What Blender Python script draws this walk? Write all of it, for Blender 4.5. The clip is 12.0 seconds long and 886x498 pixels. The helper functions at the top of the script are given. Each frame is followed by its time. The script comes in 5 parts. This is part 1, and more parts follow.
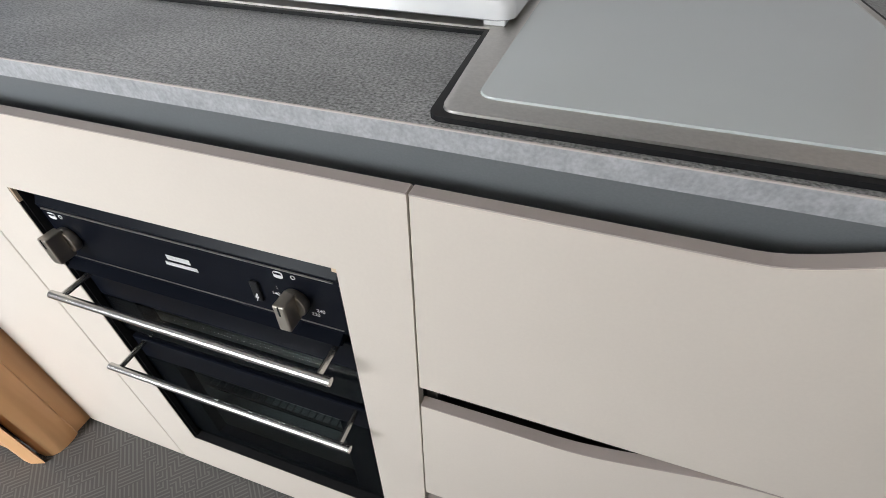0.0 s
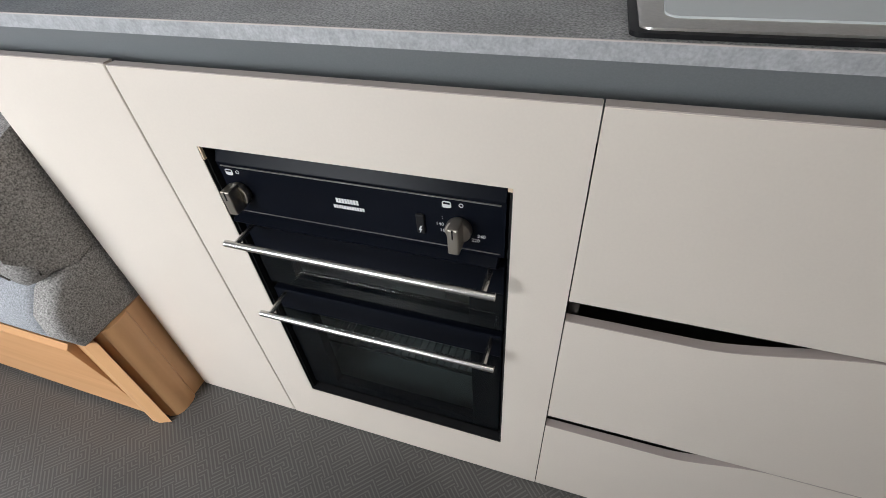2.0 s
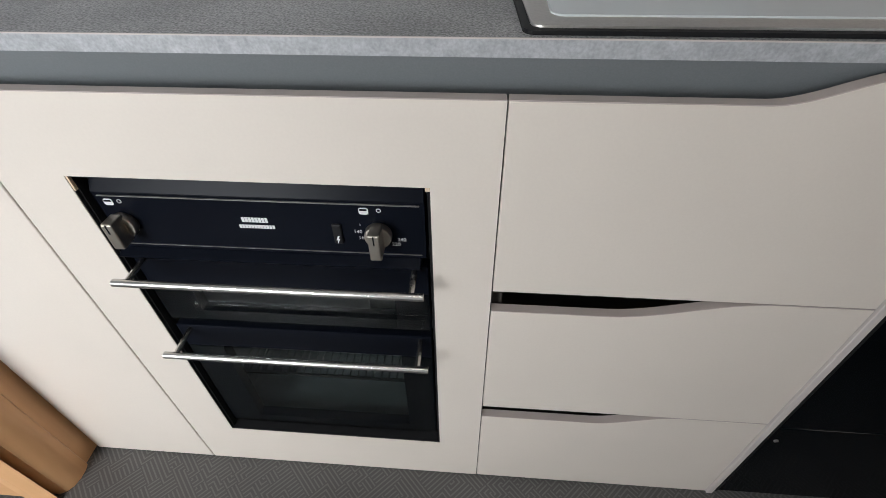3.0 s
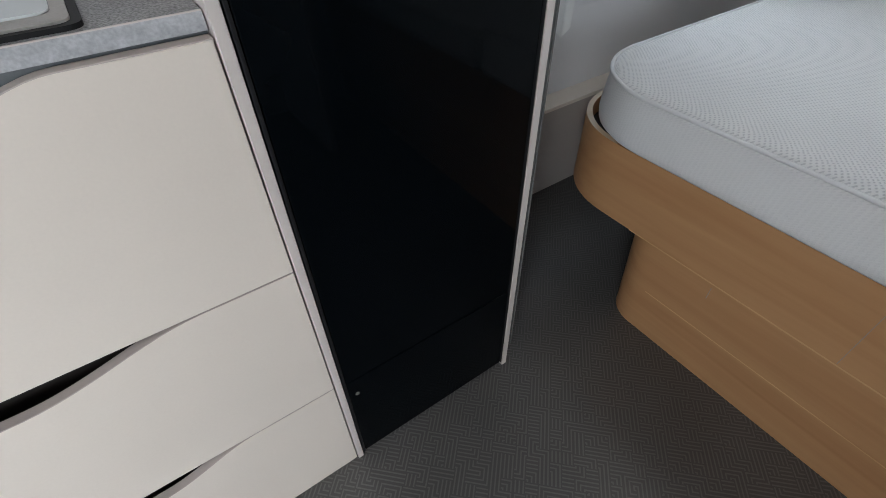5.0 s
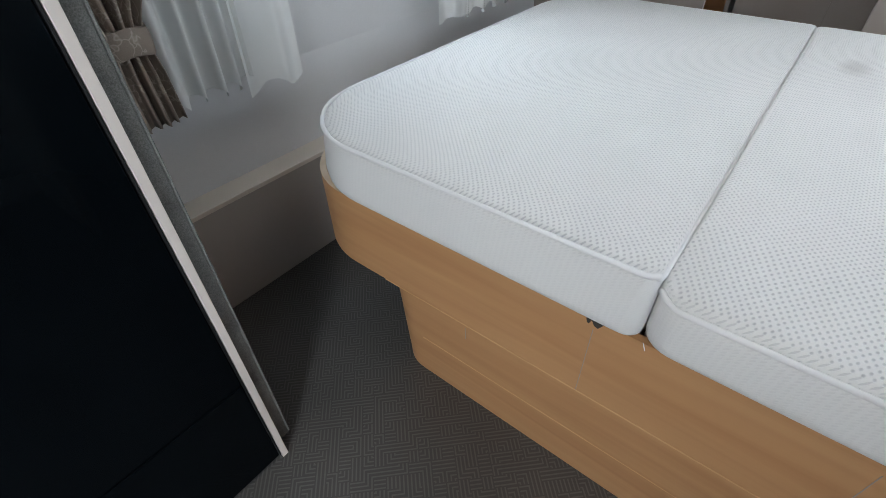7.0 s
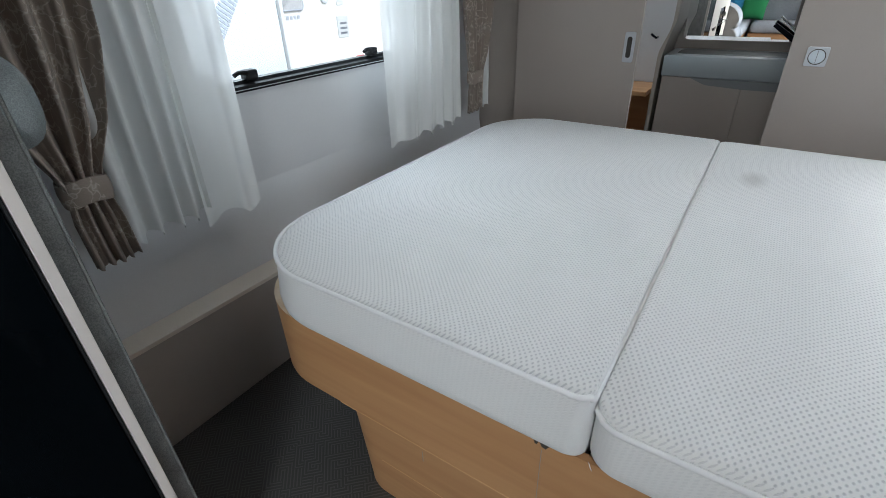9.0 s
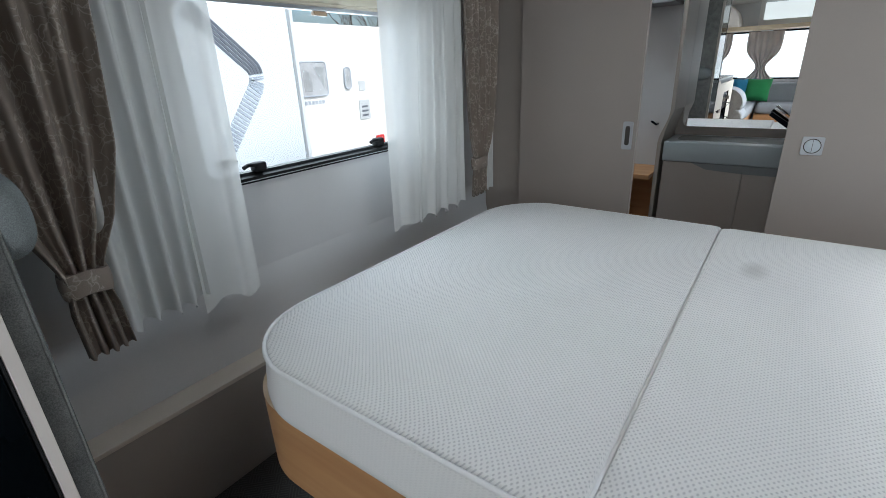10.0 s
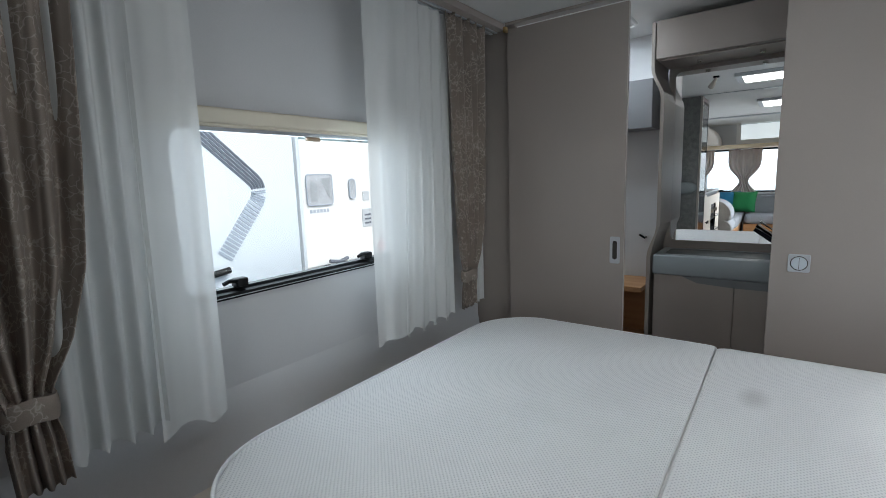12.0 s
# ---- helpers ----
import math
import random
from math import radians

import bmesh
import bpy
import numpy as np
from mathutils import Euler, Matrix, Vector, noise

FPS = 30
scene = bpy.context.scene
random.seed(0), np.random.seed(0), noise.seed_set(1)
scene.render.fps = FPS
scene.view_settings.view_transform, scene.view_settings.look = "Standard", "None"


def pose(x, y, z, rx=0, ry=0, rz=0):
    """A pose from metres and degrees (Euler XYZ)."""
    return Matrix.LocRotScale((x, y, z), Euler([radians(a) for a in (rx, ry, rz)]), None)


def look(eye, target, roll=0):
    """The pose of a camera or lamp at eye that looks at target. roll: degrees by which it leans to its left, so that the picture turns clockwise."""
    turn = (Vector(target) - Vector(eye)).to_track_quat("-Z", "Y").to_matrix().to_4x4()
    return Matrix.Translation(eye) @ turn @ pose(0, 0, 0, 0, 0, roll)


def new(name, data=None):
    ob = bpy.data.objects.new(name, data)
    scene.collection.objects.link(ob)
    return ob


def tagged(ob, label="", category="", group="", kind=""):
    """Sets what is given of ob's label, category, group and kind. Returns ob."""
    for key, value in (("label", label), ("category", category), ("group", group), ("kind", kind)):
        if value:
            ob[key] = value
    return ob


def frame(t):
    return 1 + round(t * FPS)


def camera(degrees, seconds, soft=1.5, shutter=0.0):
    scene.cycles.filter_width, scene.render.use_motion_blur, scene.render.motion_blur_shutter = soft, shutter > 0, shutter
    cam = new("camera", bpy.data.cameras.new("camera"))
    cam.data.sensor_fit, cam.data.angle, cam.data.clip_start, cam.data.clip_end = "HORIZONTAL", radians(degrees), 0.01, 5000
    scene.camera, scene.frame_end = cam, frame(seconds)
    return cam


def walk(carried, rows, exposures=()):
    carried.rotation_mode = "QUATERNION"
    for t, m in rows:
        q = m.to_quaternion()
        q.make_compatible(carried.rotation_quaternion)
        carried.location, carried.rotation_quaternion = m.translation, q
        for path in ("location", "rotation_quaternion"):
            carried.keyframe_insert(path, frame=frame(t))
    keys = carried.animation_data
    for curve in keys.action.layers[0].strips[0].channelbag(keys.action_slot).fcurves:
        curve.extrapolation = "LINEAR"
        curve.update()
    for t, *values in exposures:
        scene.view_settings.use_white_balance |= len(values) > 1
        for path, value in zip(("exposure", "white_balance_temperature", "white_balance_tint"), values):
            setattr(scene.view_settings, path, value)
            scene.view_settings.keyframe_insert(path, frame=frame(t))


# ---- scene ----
cam = camera(87.3, 12.0, soft=0.55)
PATH = [
    (0, (0.121, -0.273, 1.094), (-0.352, 1.141, -0.239), 0.1),
    (0.5, (0.1, -0.297, 1.09), (-0.504, 1.061, -0.249), -0.2),
    (1, (0.102, -0.349, 1.084), (-0.618, 0.958, -0.249), -1.5),
    (1.5, (0.07, -0.383, 1.082), (-0.649, 0.928, -0.247), -1.8),
    (2, (-0.004, -0.425, 1.087), (-0.54, 0.945, -0.269), -4.8),
    (2.5, (-0.056, -0.433, 1.085), (-0.404, 1.01, -0.255), -2.6),
    (4.5, (0.284, -0.444, 1.075), (0.898, 0.860, -0.312), -2.2),
    (5, (0.421, -0.477, 1.066), (1.231, 0.722, -0.315), -1.3),
    (5.5, (0.547, -0.482, 1.047), (1.577, 0.624, -0.264), 0.1),
    (6, (0.641, -0.511, 1.031), (1.740, 0.553, -0.258), -0.1),
    (6.5, (0.735, -0.579, 1.041), (1.884, 0.431, -0.248), -1.6),
    (7, (0.774, -0.612, 1.048), (1.941, 0.348, -0.262), -1.6),
    (9, (0.804, -0.649, 1.118), (2.229, 0.339, 0.122), -2.0),
    (9.5, (0.811, -0.669, 1.139), (2.291, 0.377, 0.294), -1.3),
    (10, (0.857, -0.687, 1.162), (2.350, 0.429, 0.436), -2.4),
    (10.5, (0.883, -0.678, 1.176), (2.418, 0.457, 0.579), -2.5),
    (11, (0.894, -0.683, 1.185), (2.456, 0.479, 0.728), -2.3),
    (11.5, (0.911, -0.701, 1.194), (2.481, 0.483, 0.831), -2.0),
    (12, (0.926, -0.711, 1.193), (2.514, 0.467, 0.893), -2.0),
]
walk(cam, [(t, look(eye, target, roll)) for t, eye, target, roll in PATH],
     [(0, -0.2, 6450, 11), (1.0, -0.36, 6420, 11), (2.0, -0.50, 6420, 11), (2.5, -0.50, 6420, 11), (4.5, -0.22, 6220, 10), (5.0, -0.08, 6180, 10), (6.0, 0.42, 6160, 9), (7.0, 0.52, 6150, 8), (9.0, 0.24, 6090, 7), (12.0, -0.1, 6080, 7)])

CZ = 1.90
# ---- world, sun, large lights ----
world = bpy.data.worlds.new("overcast_sky")
scene.world = world
world.use_nodes = True
wn = world.node_tree
sky = wn.nodes.new("ShaderNodeTexSky")
sky.sky_type, sky.sun_disc = "NISHITA", False
sky.sun_elevation, sky.sun_rotation = radians(48), radians(200)
sky.dust_density, sky.air_density = 4.0, 1.0
wn.links.new(sky.outputs[0], wn.nodes["Background"].inputs[0])
wn.nodes["Background"].inputs[1].default_value = 0.15
sun = new("sun", bpy.data.lights.new("sun", "SUN"))
sun.data.energy, sun.data.angle, sun.data.color = 4.0, radians(20), (1.0, 0.97, 0.93)
sun.matrix_world = look((0, 0, 10), (-2.6, 8.0, 0.6))


def window_light(eye, target, w, h, power, color=(0.93, 0.97, 1.0), spread=180):
    """An area lamp for sky light, at a window's opening or under the washroom ceiling."""
    la = bpy.data.lights.new("window_light", "AREA")
    la.shape, la.size, la.size_y, la.energy, la.color = "RECTANGLE", w, h, power, color
    la.spread = radians(spread)
    ob = new("window_light", la)
    ob.matrix_world = look(eye, target)
    return ob


COOL, DAY = (0.86, 0.94, 1.0), (0.95, 0.98, 1.0)
window_light((2.01, 1.25, 1.25), (2.01, -1.0, 0.8), 1.7, 1.0, 30, COOL)
# unseen bedside window in the opposite wall, added to light the bed
window_light((2.1, -1.72, 1.15), (2.0, 0.5, 0.4), 1.0, 0.5, 3.8, COOL)
window_light((-1.32, -1.72, 1.1), (-0.95, 0.5, 0.1), 0.85, 1.15, 38, DAY, 125)
# lamp added below the closed ceiling to brighten the washroom
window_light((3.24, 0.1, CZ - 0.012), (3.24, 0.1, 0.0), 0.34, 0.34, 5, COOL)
window_light((-2.95, -0.55, 1.15), (0.0, -0.55, 0.6), 1.9, 0.65, 6.5, DAY)


# ---- building helpers ----
def part(name, bm, material, parent=None, label="", smooth=False):
    """Links a bmesh, whose corners are in world metres, as one mesh under a thing or a part."""
    me = bpy.data.meshes.new(name)
    bmesh.ops.recalc_face_normals(bm, faces=bm.faces)
    bm.to_mesh(me)
    bm.free()
    me.materials.append(material)
    if smooth:
        for p in me.polygons:
            p.use_smooth = True
        me.set_sharp_from_angle(angle=radians(smooth if smooth > 1 else 40))
    ob = new(name, me)
    if parent is not None:
        ob.parent = parent
        base = Vector(parent.get("base", (0, 0, 0)))
        ob.matrix_parent_inverse = Matrix.Translation(-base)
        ob["base"] = (0.0, 0.0, 0.0)
    if label:
        tagged(ob, label)
    return ob


def thing(name, base, label, category, group="", kind=""):
    ob = new(name)
    ob.empty_display_size = 0.1
    ob.location = base
    ob["base"] = tuple(float(c) for c in base)
    return tagged(ob, label, category, group, kind)


def setting(name, bm, material, label="", smooth=False):
    return tagged(part(name, bm, material, None, "", smooth), label or name.replace("_", " "), "", "", "structure")


def bx(x0, x1, y0, y1, z0, z1, bev=0.0, seg=2, bm=None):
    """A box, its edges rounded by bev."""
    bm = bm or bmesh.new()
    b2 = bmesh.new()
    bmesh.ops.create_cube(b2, size=1.0, matrix=Matrix.Translation(((x0 + x1) / 2, (y0 + y1) / 2, (z0 + z1) / 2)) @ Matrix.Diagonal((abs(x1 - x0), abs(y1 - y0), abs(z1 - z0), 1)))
    if bev:
        bmesh.ops.bevel(b2, geom=b2.edges[:], offset=bev, segments=seg, affect="EDGES", profile=0.5)
    me = bpy.data.meshes.new("t")
    b2.to_mesh(me)
    b2.free()
    bm.from_mesh(me)
    bpy.data.meshes.remove(me)
    return bm


def put3(axis, a, u, v):
    return {"x": (a, u, v), "y": (u, a, v), "z": (u, v, a)}[axis]


def prism(axis, pts, a, b, bev=0.0, seg=2, bm=None):
    """A flat outline drawn out along an axis from a to b."""
    bm = bm or bmesh.new()
    b2 = bmesh.new()
    r0 = [b2.verts.new(put3(axis, a, u, v)) for u, v in pts]
    r1 = [b2.verts.new(put3(axis, b, u, v)) for u, v in pts]
    n = len(pts)
    b2.faces.new(r0)
    b2.faces.new(r1[::-1])
    for i in range(n):
        b2.faces.new((r0[i], r0[(i + 1) % n], r1[(i + 1) % n], r1[i]))
    if bev:
        rim = [e for e in b2.edges if len({round(c.co["xyz".index(axis)], 6) for c in e.verts}) == 1]
        bmesh.ops.bevel(b2, geom=rim, offset=bev, segments=seg, affect="EDGES", profile=0.5)
    me = bpy.data.meshes.new("t")
    b2.to_mesh(me)
    b2.free()
    bm.from_mesh(me)
    bpy.data.meshes.remove(me)
    return bm


def rrect(x0, x1, y0, y1, r, n=8):
    """An outline with rounded corners; r: one radius, or four for (x0,y0), (x1,y0), (x1,y1), (x0,y1)."""
    r = (r,) * 4 if isinstance(r, (int, float)) else r
    out = []
    for (cx, cy, sx, sy, a0), q in zip(((x0, y0, 1, 1, 180), (x1, y0, -1, 1, 270), (x1, y1, -1, -1, 0), (x0, y1, 1, -1, 90)), r):
        for i in range(n + 1):
            a = radians(a0 + 90 * i / n)
            out.append((cx + sx * q + q * math.cos(a), cy + sy * q + q * math.sin(a)))
            if q == 0:
                break
    return out


def loft(rings, caps=True, closed=True, bm=None):
    """A skin over rings of points, all of one length."""
    bm = bm or bmesh.new()
    vs = [[bm.verts.new(p) for p in ring] for ring in rings]
    n = len(vs[0])
    for a, b in zip(vs, vs[1:]):
        for i in range(n if closed else n - 1):
            j = (i + 1) % n
            bm.faces.new((a[i], a[j], b[j], b[i]))
    if caps and closed:
        bm.faces.new(vs[0][::-1])
        bm.faces.new(vs[-1])
    return bm


def tube(path, r, seg=10, closed=False, bm=None):
    """A round rod along points; r: one radius or one for each point."""
    pts = [Vector(p) for p in path]
    n = len(pts)
    rad = [r] * n if isinstance(r, (int, float)) else r
    rings, up = [], None
    for i, p in enumerate(pts):
        d = (pts[(i + 1) % n] - pts[i - 1]) if closed else (pts[min(i + 1, n - 1)] - pts[max(i - 1, 0)])
        d.normalize()
        if up is None:
            up = d.orthogonal().normalized()
        up = (up - d * up.dot(d)).normalized()
        side = d.cross(up)
        rings.append([p + rad[i] * (math.cos(k * math.tau / seg) * up + math.sin(k * math.tau / seg) * side) for k in range(seg)])
    if closed:
        rings.append(rings[0])
        return loft(rings, False, True, bm)
    return loft(rings, True, True, bm)


def disc(axis, c, r, a, b, seg=24, bev=0.0, bm=None):
    """A round bar or disc along an axis."""
    return prism(axis, [(c[0] + r * math.cos(k * math.tau / seg), c[1] + r * math.sin(k * math.tau / seg)) for k in range(seg)], a, b, bev, 2, bm)


def ease(v, lo, hi):
    u = min(1.0, max(0.0, (v - lo) / (hi - lo)))
    return u * u * (3 - 2 * u)


# ---- materials ----
def mat(name, color, rough=0.5, metal=0.0, vary=0.08, scale=6.0, grain=0.0, grain_scale=300.0, bump=0.0, bump_scale=400.0, spec=0.5, coat=0.0):
    m = bpy.data.materials.new(name)
    m.use_nodes = True
    nt = m.node_tree
    b = nt.nodes["Principled BSDF"]
    b.inputs["Roughness"].default_value, b.inputs["Metallic"].default_value = rough, metal
    b.inputs["Specular IOR Level"].default_value, b.inputs["Coat Weight"].default_value = spec, coat
    tc = nt.nodes.new("ShaderNodeTexCoord")
    big = nt.nodes.new("ShaderNodeTexNoise")
    big.inputs["Scale"].default_value, big.inputs["Detail"].default_value = scale, 4
    nt.links.new(tc.outputs["Object"], big.inputs["Vector"])
    fine = nt.nodes.new("ShaderNodeTexNoise")
    fine.inputs["Scale"].default_value, fine.inputs["Detail"].default_value = grain_scale, 3
    nt.links.new(tc.outputs["Object"], fine.inputs["Vector"])
    r1 = nt.nodes.new("ShaderNodeMapRange")
    for k, v in (("From Min", 0.3), ("From Max", 0.7), ("To Min", 1 - vary), ("To Max", 1 + vary)):
        r1.inputs[k].default_value = v
    nt.links.new(big.outputs[0], r1.inputs["Value"])
    r2 = nt.nodes.new("ShaderNodeMapRange")
    for k, v in (("From Min", 0.3), ("From Max", 0.7), ("To Min", 1 - grain), ("To Max", 1 + grain)):
        r2.inputs[k].default_value = v
    nt.links.new(fine.outputs[0], r2.inputs["Value"])
    mul = nt.nodes.new("ShaderNodeMath")
    mul.operation = "MULTIPLY"
    nt.links.new(r1.outputs[0], mul.inputs[0])
    nt.links.new(r2.outputs[0], mul.inputs[1])
    sc = nt.nodes.new("ShaderNodeVectorMath")
    sc.operation = "SCALE"
    sc.inputs[0].default_value = color
    nt.links.new(mul.outputs[0], sc.inputs["Scale"])
    nt.links.new(sc.outputs[0], b.inputs["Base Color"])
    if bump:
        bn = nt.nodes.new("ShaderNodeTexNoise")
        bn.inputs["Scale"].default_value, bn.inputs["Detail"].default_value = bump_scale, 2
        nt.links.new(tc.outputs["Object"], bn.inputs["Vector"])
        bu = nt.nodes.new("ShaderNodeBump")
        bu.inputs["Strength"].default_value, bu.inputs["Distance"].default_value = bump, 0.002
        nt.links.new(bn.outputs[0], bu.inputs["Height"])
        nt.links.new(bu.outputs[0], b.inputs["Normal"])
    return m


def nodes_of(m):
    nt = m.node_tree
    return nt, nt.nodes["Principled BSDF"], next(n for n in nt.nodes if n.type == "TEX_COORD")


def math_node(nt, op, a, b=None, c=None):
    n = nt.nodes.new("ShaderNodeMath")
    n.operation = op
    for i, v in enumerate((a, b, c)):
        if v is None:
            continue
        if isinstance(v, (int, float)):
            n.inputs[i].default_value = v
        else:
            nt.links.new(v, n.inputs[i])
    return n.outputs[0]


def mixed(nt, fac, a, b):
    n = nt.nodes.new("ShaderNodeMix")
    n.data_type = "RGBA"
    for i, v in ((0, fac), (6, a), (7, b)):
        if isinstance(v, (int, float)):
            n.inputs[i].default_value = v
        elif isinstance(v, tuple):
            n.inputs[i].default_value = (*v, 1.0)
        else:
            nt.links.new(v, n.inputs[i])
    return n.outputs[2]


def vinyl():
    """Dark woven vinyl: right-angled runs of ribs that turn by ninety degrees from cell to cell."""
    m = mat("woven_vinyl", (0.066, 0.064, 0.062), 0.36, vary=0.16, scale=3.0)
    nt, b, tc = nodes_of(m)
    rot = nt.nodes.new("ShaderNodeMapping")
    rot.inputs["Rotation"].default_value = (0, 0, radians(45))
    nt.links.new(tc.outputs["Object"], rot.inputs["Vector"])
    sep = nt.nodes.new("ShaderNodeSeparateXYZ")
    nt.links.new(rot.outputs[0], sep.inputs[0])
    cell = 0.026
    u, v = math_node(nt, "DIVIDE", sep.outputs[0], cell), math_node(nt, "DIVIDE", sep.outputs[1], cell)
    cu, cv = math_node(nt, "FLOOR", u), math_node(nt, "FLOOR", v)
    fu, fv = math_node(nt, "SUBTRACT", u, cu), math_node(nt, "SUBTRACT", v, cv)
    comb = nt.nodes.new("ShaderNodeCombineXYZ")
    nt.links.new(cu, comb.inputs[0])
    nt.links.new(cv, comb.inputs[1])
    wn2 = nt.nodes.new("ShaderNodeTexWhiteNoise")
    wn2.noise_dimensions = "2D"
    nt.links.new(comb.outputs[0], wn2.inputs["Vector"])
    rgb = nt.nodes.new("ShaderNodeSeparateColor")
    nt.links.new(wn2.outputs["Color"], rgb.inputs[0])

    def choose(fac, a, b):
        n = nt.nodes.new("ShaderNodeMix")
        for k, sock in ((0, fac), (2, a), (3, b)):
            nt.links.new(sock, n.inputs[k])
        return n.outputs[0]

    hu = choose(math_node(nt, "GREATER_THAN", rgb.outputs[0], 0.5), fu, math_node(nt, "SUBTRACT", 1.0, fu))
    hv = choose(math_node(nt, "GREATER_THAN", rgb.outputs[1], 0.5), fv, math_node(nt, "SUBTRACT", 1.0, fv))
    corner = math_node(nt, "MAXIMUM", hu, hv)
    straight = choose(math_node(nt, "GREATER_THAN", rgb.outputs[2], 0.31), hu, hv)
    run = choose(math_node(nt, "GREATER_THAN", rgb.outputs[2], 0.62), straight, corner)
    rib = math_node(nt, "SINE", math_node(nt, "MULTIPLY_ADD", run, math.tau * 3, -1.57))
    line = nt.nodes.new("ShaderNodeMapRange")
    for key, val in (("From Min", 0.25), ("From Max", 0.6), ("To Min", 0.0), ("To Max", 1.0)):
        line.inputs[key].default_value = val
    nt.links.new(rib, line.inputs["Value"])
    old = b.inputs["Base Color"].links[0].from_socket
    light = nt.nodes.new("ShaderNodeVectorMath")
    light.operation = "SCALE"
    light.inputs["Scale"].default_value = 1.75
    nt.links.new(old, light.inputs[0])
    nt.links.new(mixed(nt, line.outputs[0], old, light.outputs[0]), b.inputs["Base Color"])
    bu = nt.nodes.new("ShaderNodeBump")
    bu.inputs["Strength"].default_value, bu.inputs["Distance"].default_value = 0.4, 0.0006
    nt.links.new(line.outputs[0], bu.inputs["Height"])
    nt.links.new(bu.outputs[0], b.inputs["Normal"])
    return m


def knit():
    """White knitted mattress cover with staggered rows of dimples."""
    m = mat("knitted_cover", (0.80, 0.80, 0.80), 0.85, vary=0.03, scale=2.0, grain=0.02, grain_scale=500, spec=0.2)
    nt, b, tc = nodes_of(m)
    mp = nt.nodes.new("ShaderNodeMapping")
    mp.inputs["Rotation"].default_value = (0, 0, radians(45))
    xyz, flat = nt.nodes.new("ShaderNodeSeparateXYZ"), nt.nodes.new("ShaderNodeCombineXYZ")
    nt.links.new(tc.outputs["Object"], xyz.inputs[0])
    nt.links.new(math_node(nt, "SUBTRACT", xyz.outputs[0], xyz.outputs[2]), flat.inputs[0])
    nt.links.new(math_node(nt, "ADD", xyz.outputs[1], xyz.outputs[2]), flat.inputs[1])
    nt.links.new(flat.outputs[0], mp.inputs["Vector"])
    vo = nt.nodes.new("ShaderNodeTexVoronoi")
    vo.voronoi_dimensions = "2D"
    vo.inputs["Scale"].default_value, vo.inputs["Randomness"].default_value = 148.0, 0.12
    nt.links.new(mp.outputs[0], vo.inputs["Vector"])
    mr = nt.nodes.new("ShaderNodeMapRange")
    for key, val in (("From Min", 0.12), ("From Max", 0.34), ("To Min", 0.0), ("To Max", 1.0)):
        mr.inputs[key].default_value = val
    nt.links.new(vo.outputs["Distance"], mr.inputs["Value"])
    # the border of the cover is knitted smoother than its top
    ge, nz = nt.nodes.new("ShaderNodeNewGeometry"), nt.nodes.new("ShaderNodeSeparateXYZ")
    nt.links.new(ge.outputs["True Normal"], nz.inputs[0])
    border = math_node(nt, "MULTIPLY_ADD", math_node(nt, "ABSOLUTE", nz.outputs[2]), -1.2, 1.0)
    dimple = math_node(nt, "MAXIMUM", mr.outputs[0], border)
    bu = nt.nodes.new("ShaderNodeBump")
    bu.inputs["Strength"].default_value, bu.inputs["Distance"].default_value = 0.5, 0.003
    nt.links.new(dimple, bu.inputs["Height"])
    nt.links.new(bu.outputs[0], b.inputs["Normal"])
    old = b.inputs["Base Color"].links[0].from_socket
    # dimples are greyed as well as sunk: their shade put into the colour
    dots = mixed(nt, dimple, (0.60, 0.60, 0.62), old)
    # a faint grey smudge on the cover
    mp2 = nt.nodes.new("ShaderNodeMapping")
    mp2.inputs["Location"].default_value, mp2.inputs["Scale"].default_value = (-2.218 * 16, 0.678 * 30, 0), (16, 30, 0)
    nt.links.new(tc.outputs["Object"], mp2.inputs["Vector"])
    ln = nt.nodes.new("ShaderNodeVectorMath")
    ln.operation = "LENGTH"
    nt.links.new(mp2.outputs[0], ln.inputs[0])
    sm = nt.nodes.new("ShaderNodeMapRange")
    for key, val in (("From Min", 0.3), ("From Max", 1.2), ("To Min", 0.45), ("To Max", 0.0)):
        sm.inputs[key].default_value = val
    nt.links.new(ln.outputs["Value"], sm.inputs["Value"])
    nt.links.new(mixed(nt, sm.outputs[0], dots, (0.42, 0.41, 0.40)), b.inputs["Base Color"])
    return m


def wood(name="oak_veneer", light=(0.54, 0.305, 0.145), dark=(0.44, 0.225, 0.10), axis=1, rough=0.42):
    """Veneer whose grain runs along one axis."""
    m = mat(name, light, rough, spec=0.4)
    nt, b, tc = nodes_of(m)
    mp = nt.nodes.new("ShaderNodeMapping")
    s = [26.0, 26.0, 26.0]
    s[axis] = 1.3
    mp.inputs["Scale"].default_value = s
    nt.links.new(tc.outputs["Object"], mp.inputs["Vector"])
    no = nt.nodes.new("ShaderNodeTexNoise")
    no.inputs["Scale"].default_value, no.inputs["Detail"].default_value, no.inputs["Distortion"].default_value = 1.0, 6, 0.6
    nt.links.new(mp.outputs[0], no.inputs["Vector"])
    mr = nt.nodes.new("ShaderNodeMapRange")
    mr.inputs["From Min"].default_value, mr.inputs["From Max"].default_value = 0.3, 0.72
    nt.links.new(no.outputs[0], mr.inputs["Value"])
    nt.links.new(mixed(nt, mr.outputs[0], light, dark), b.inputs["Base Color"])
    return m


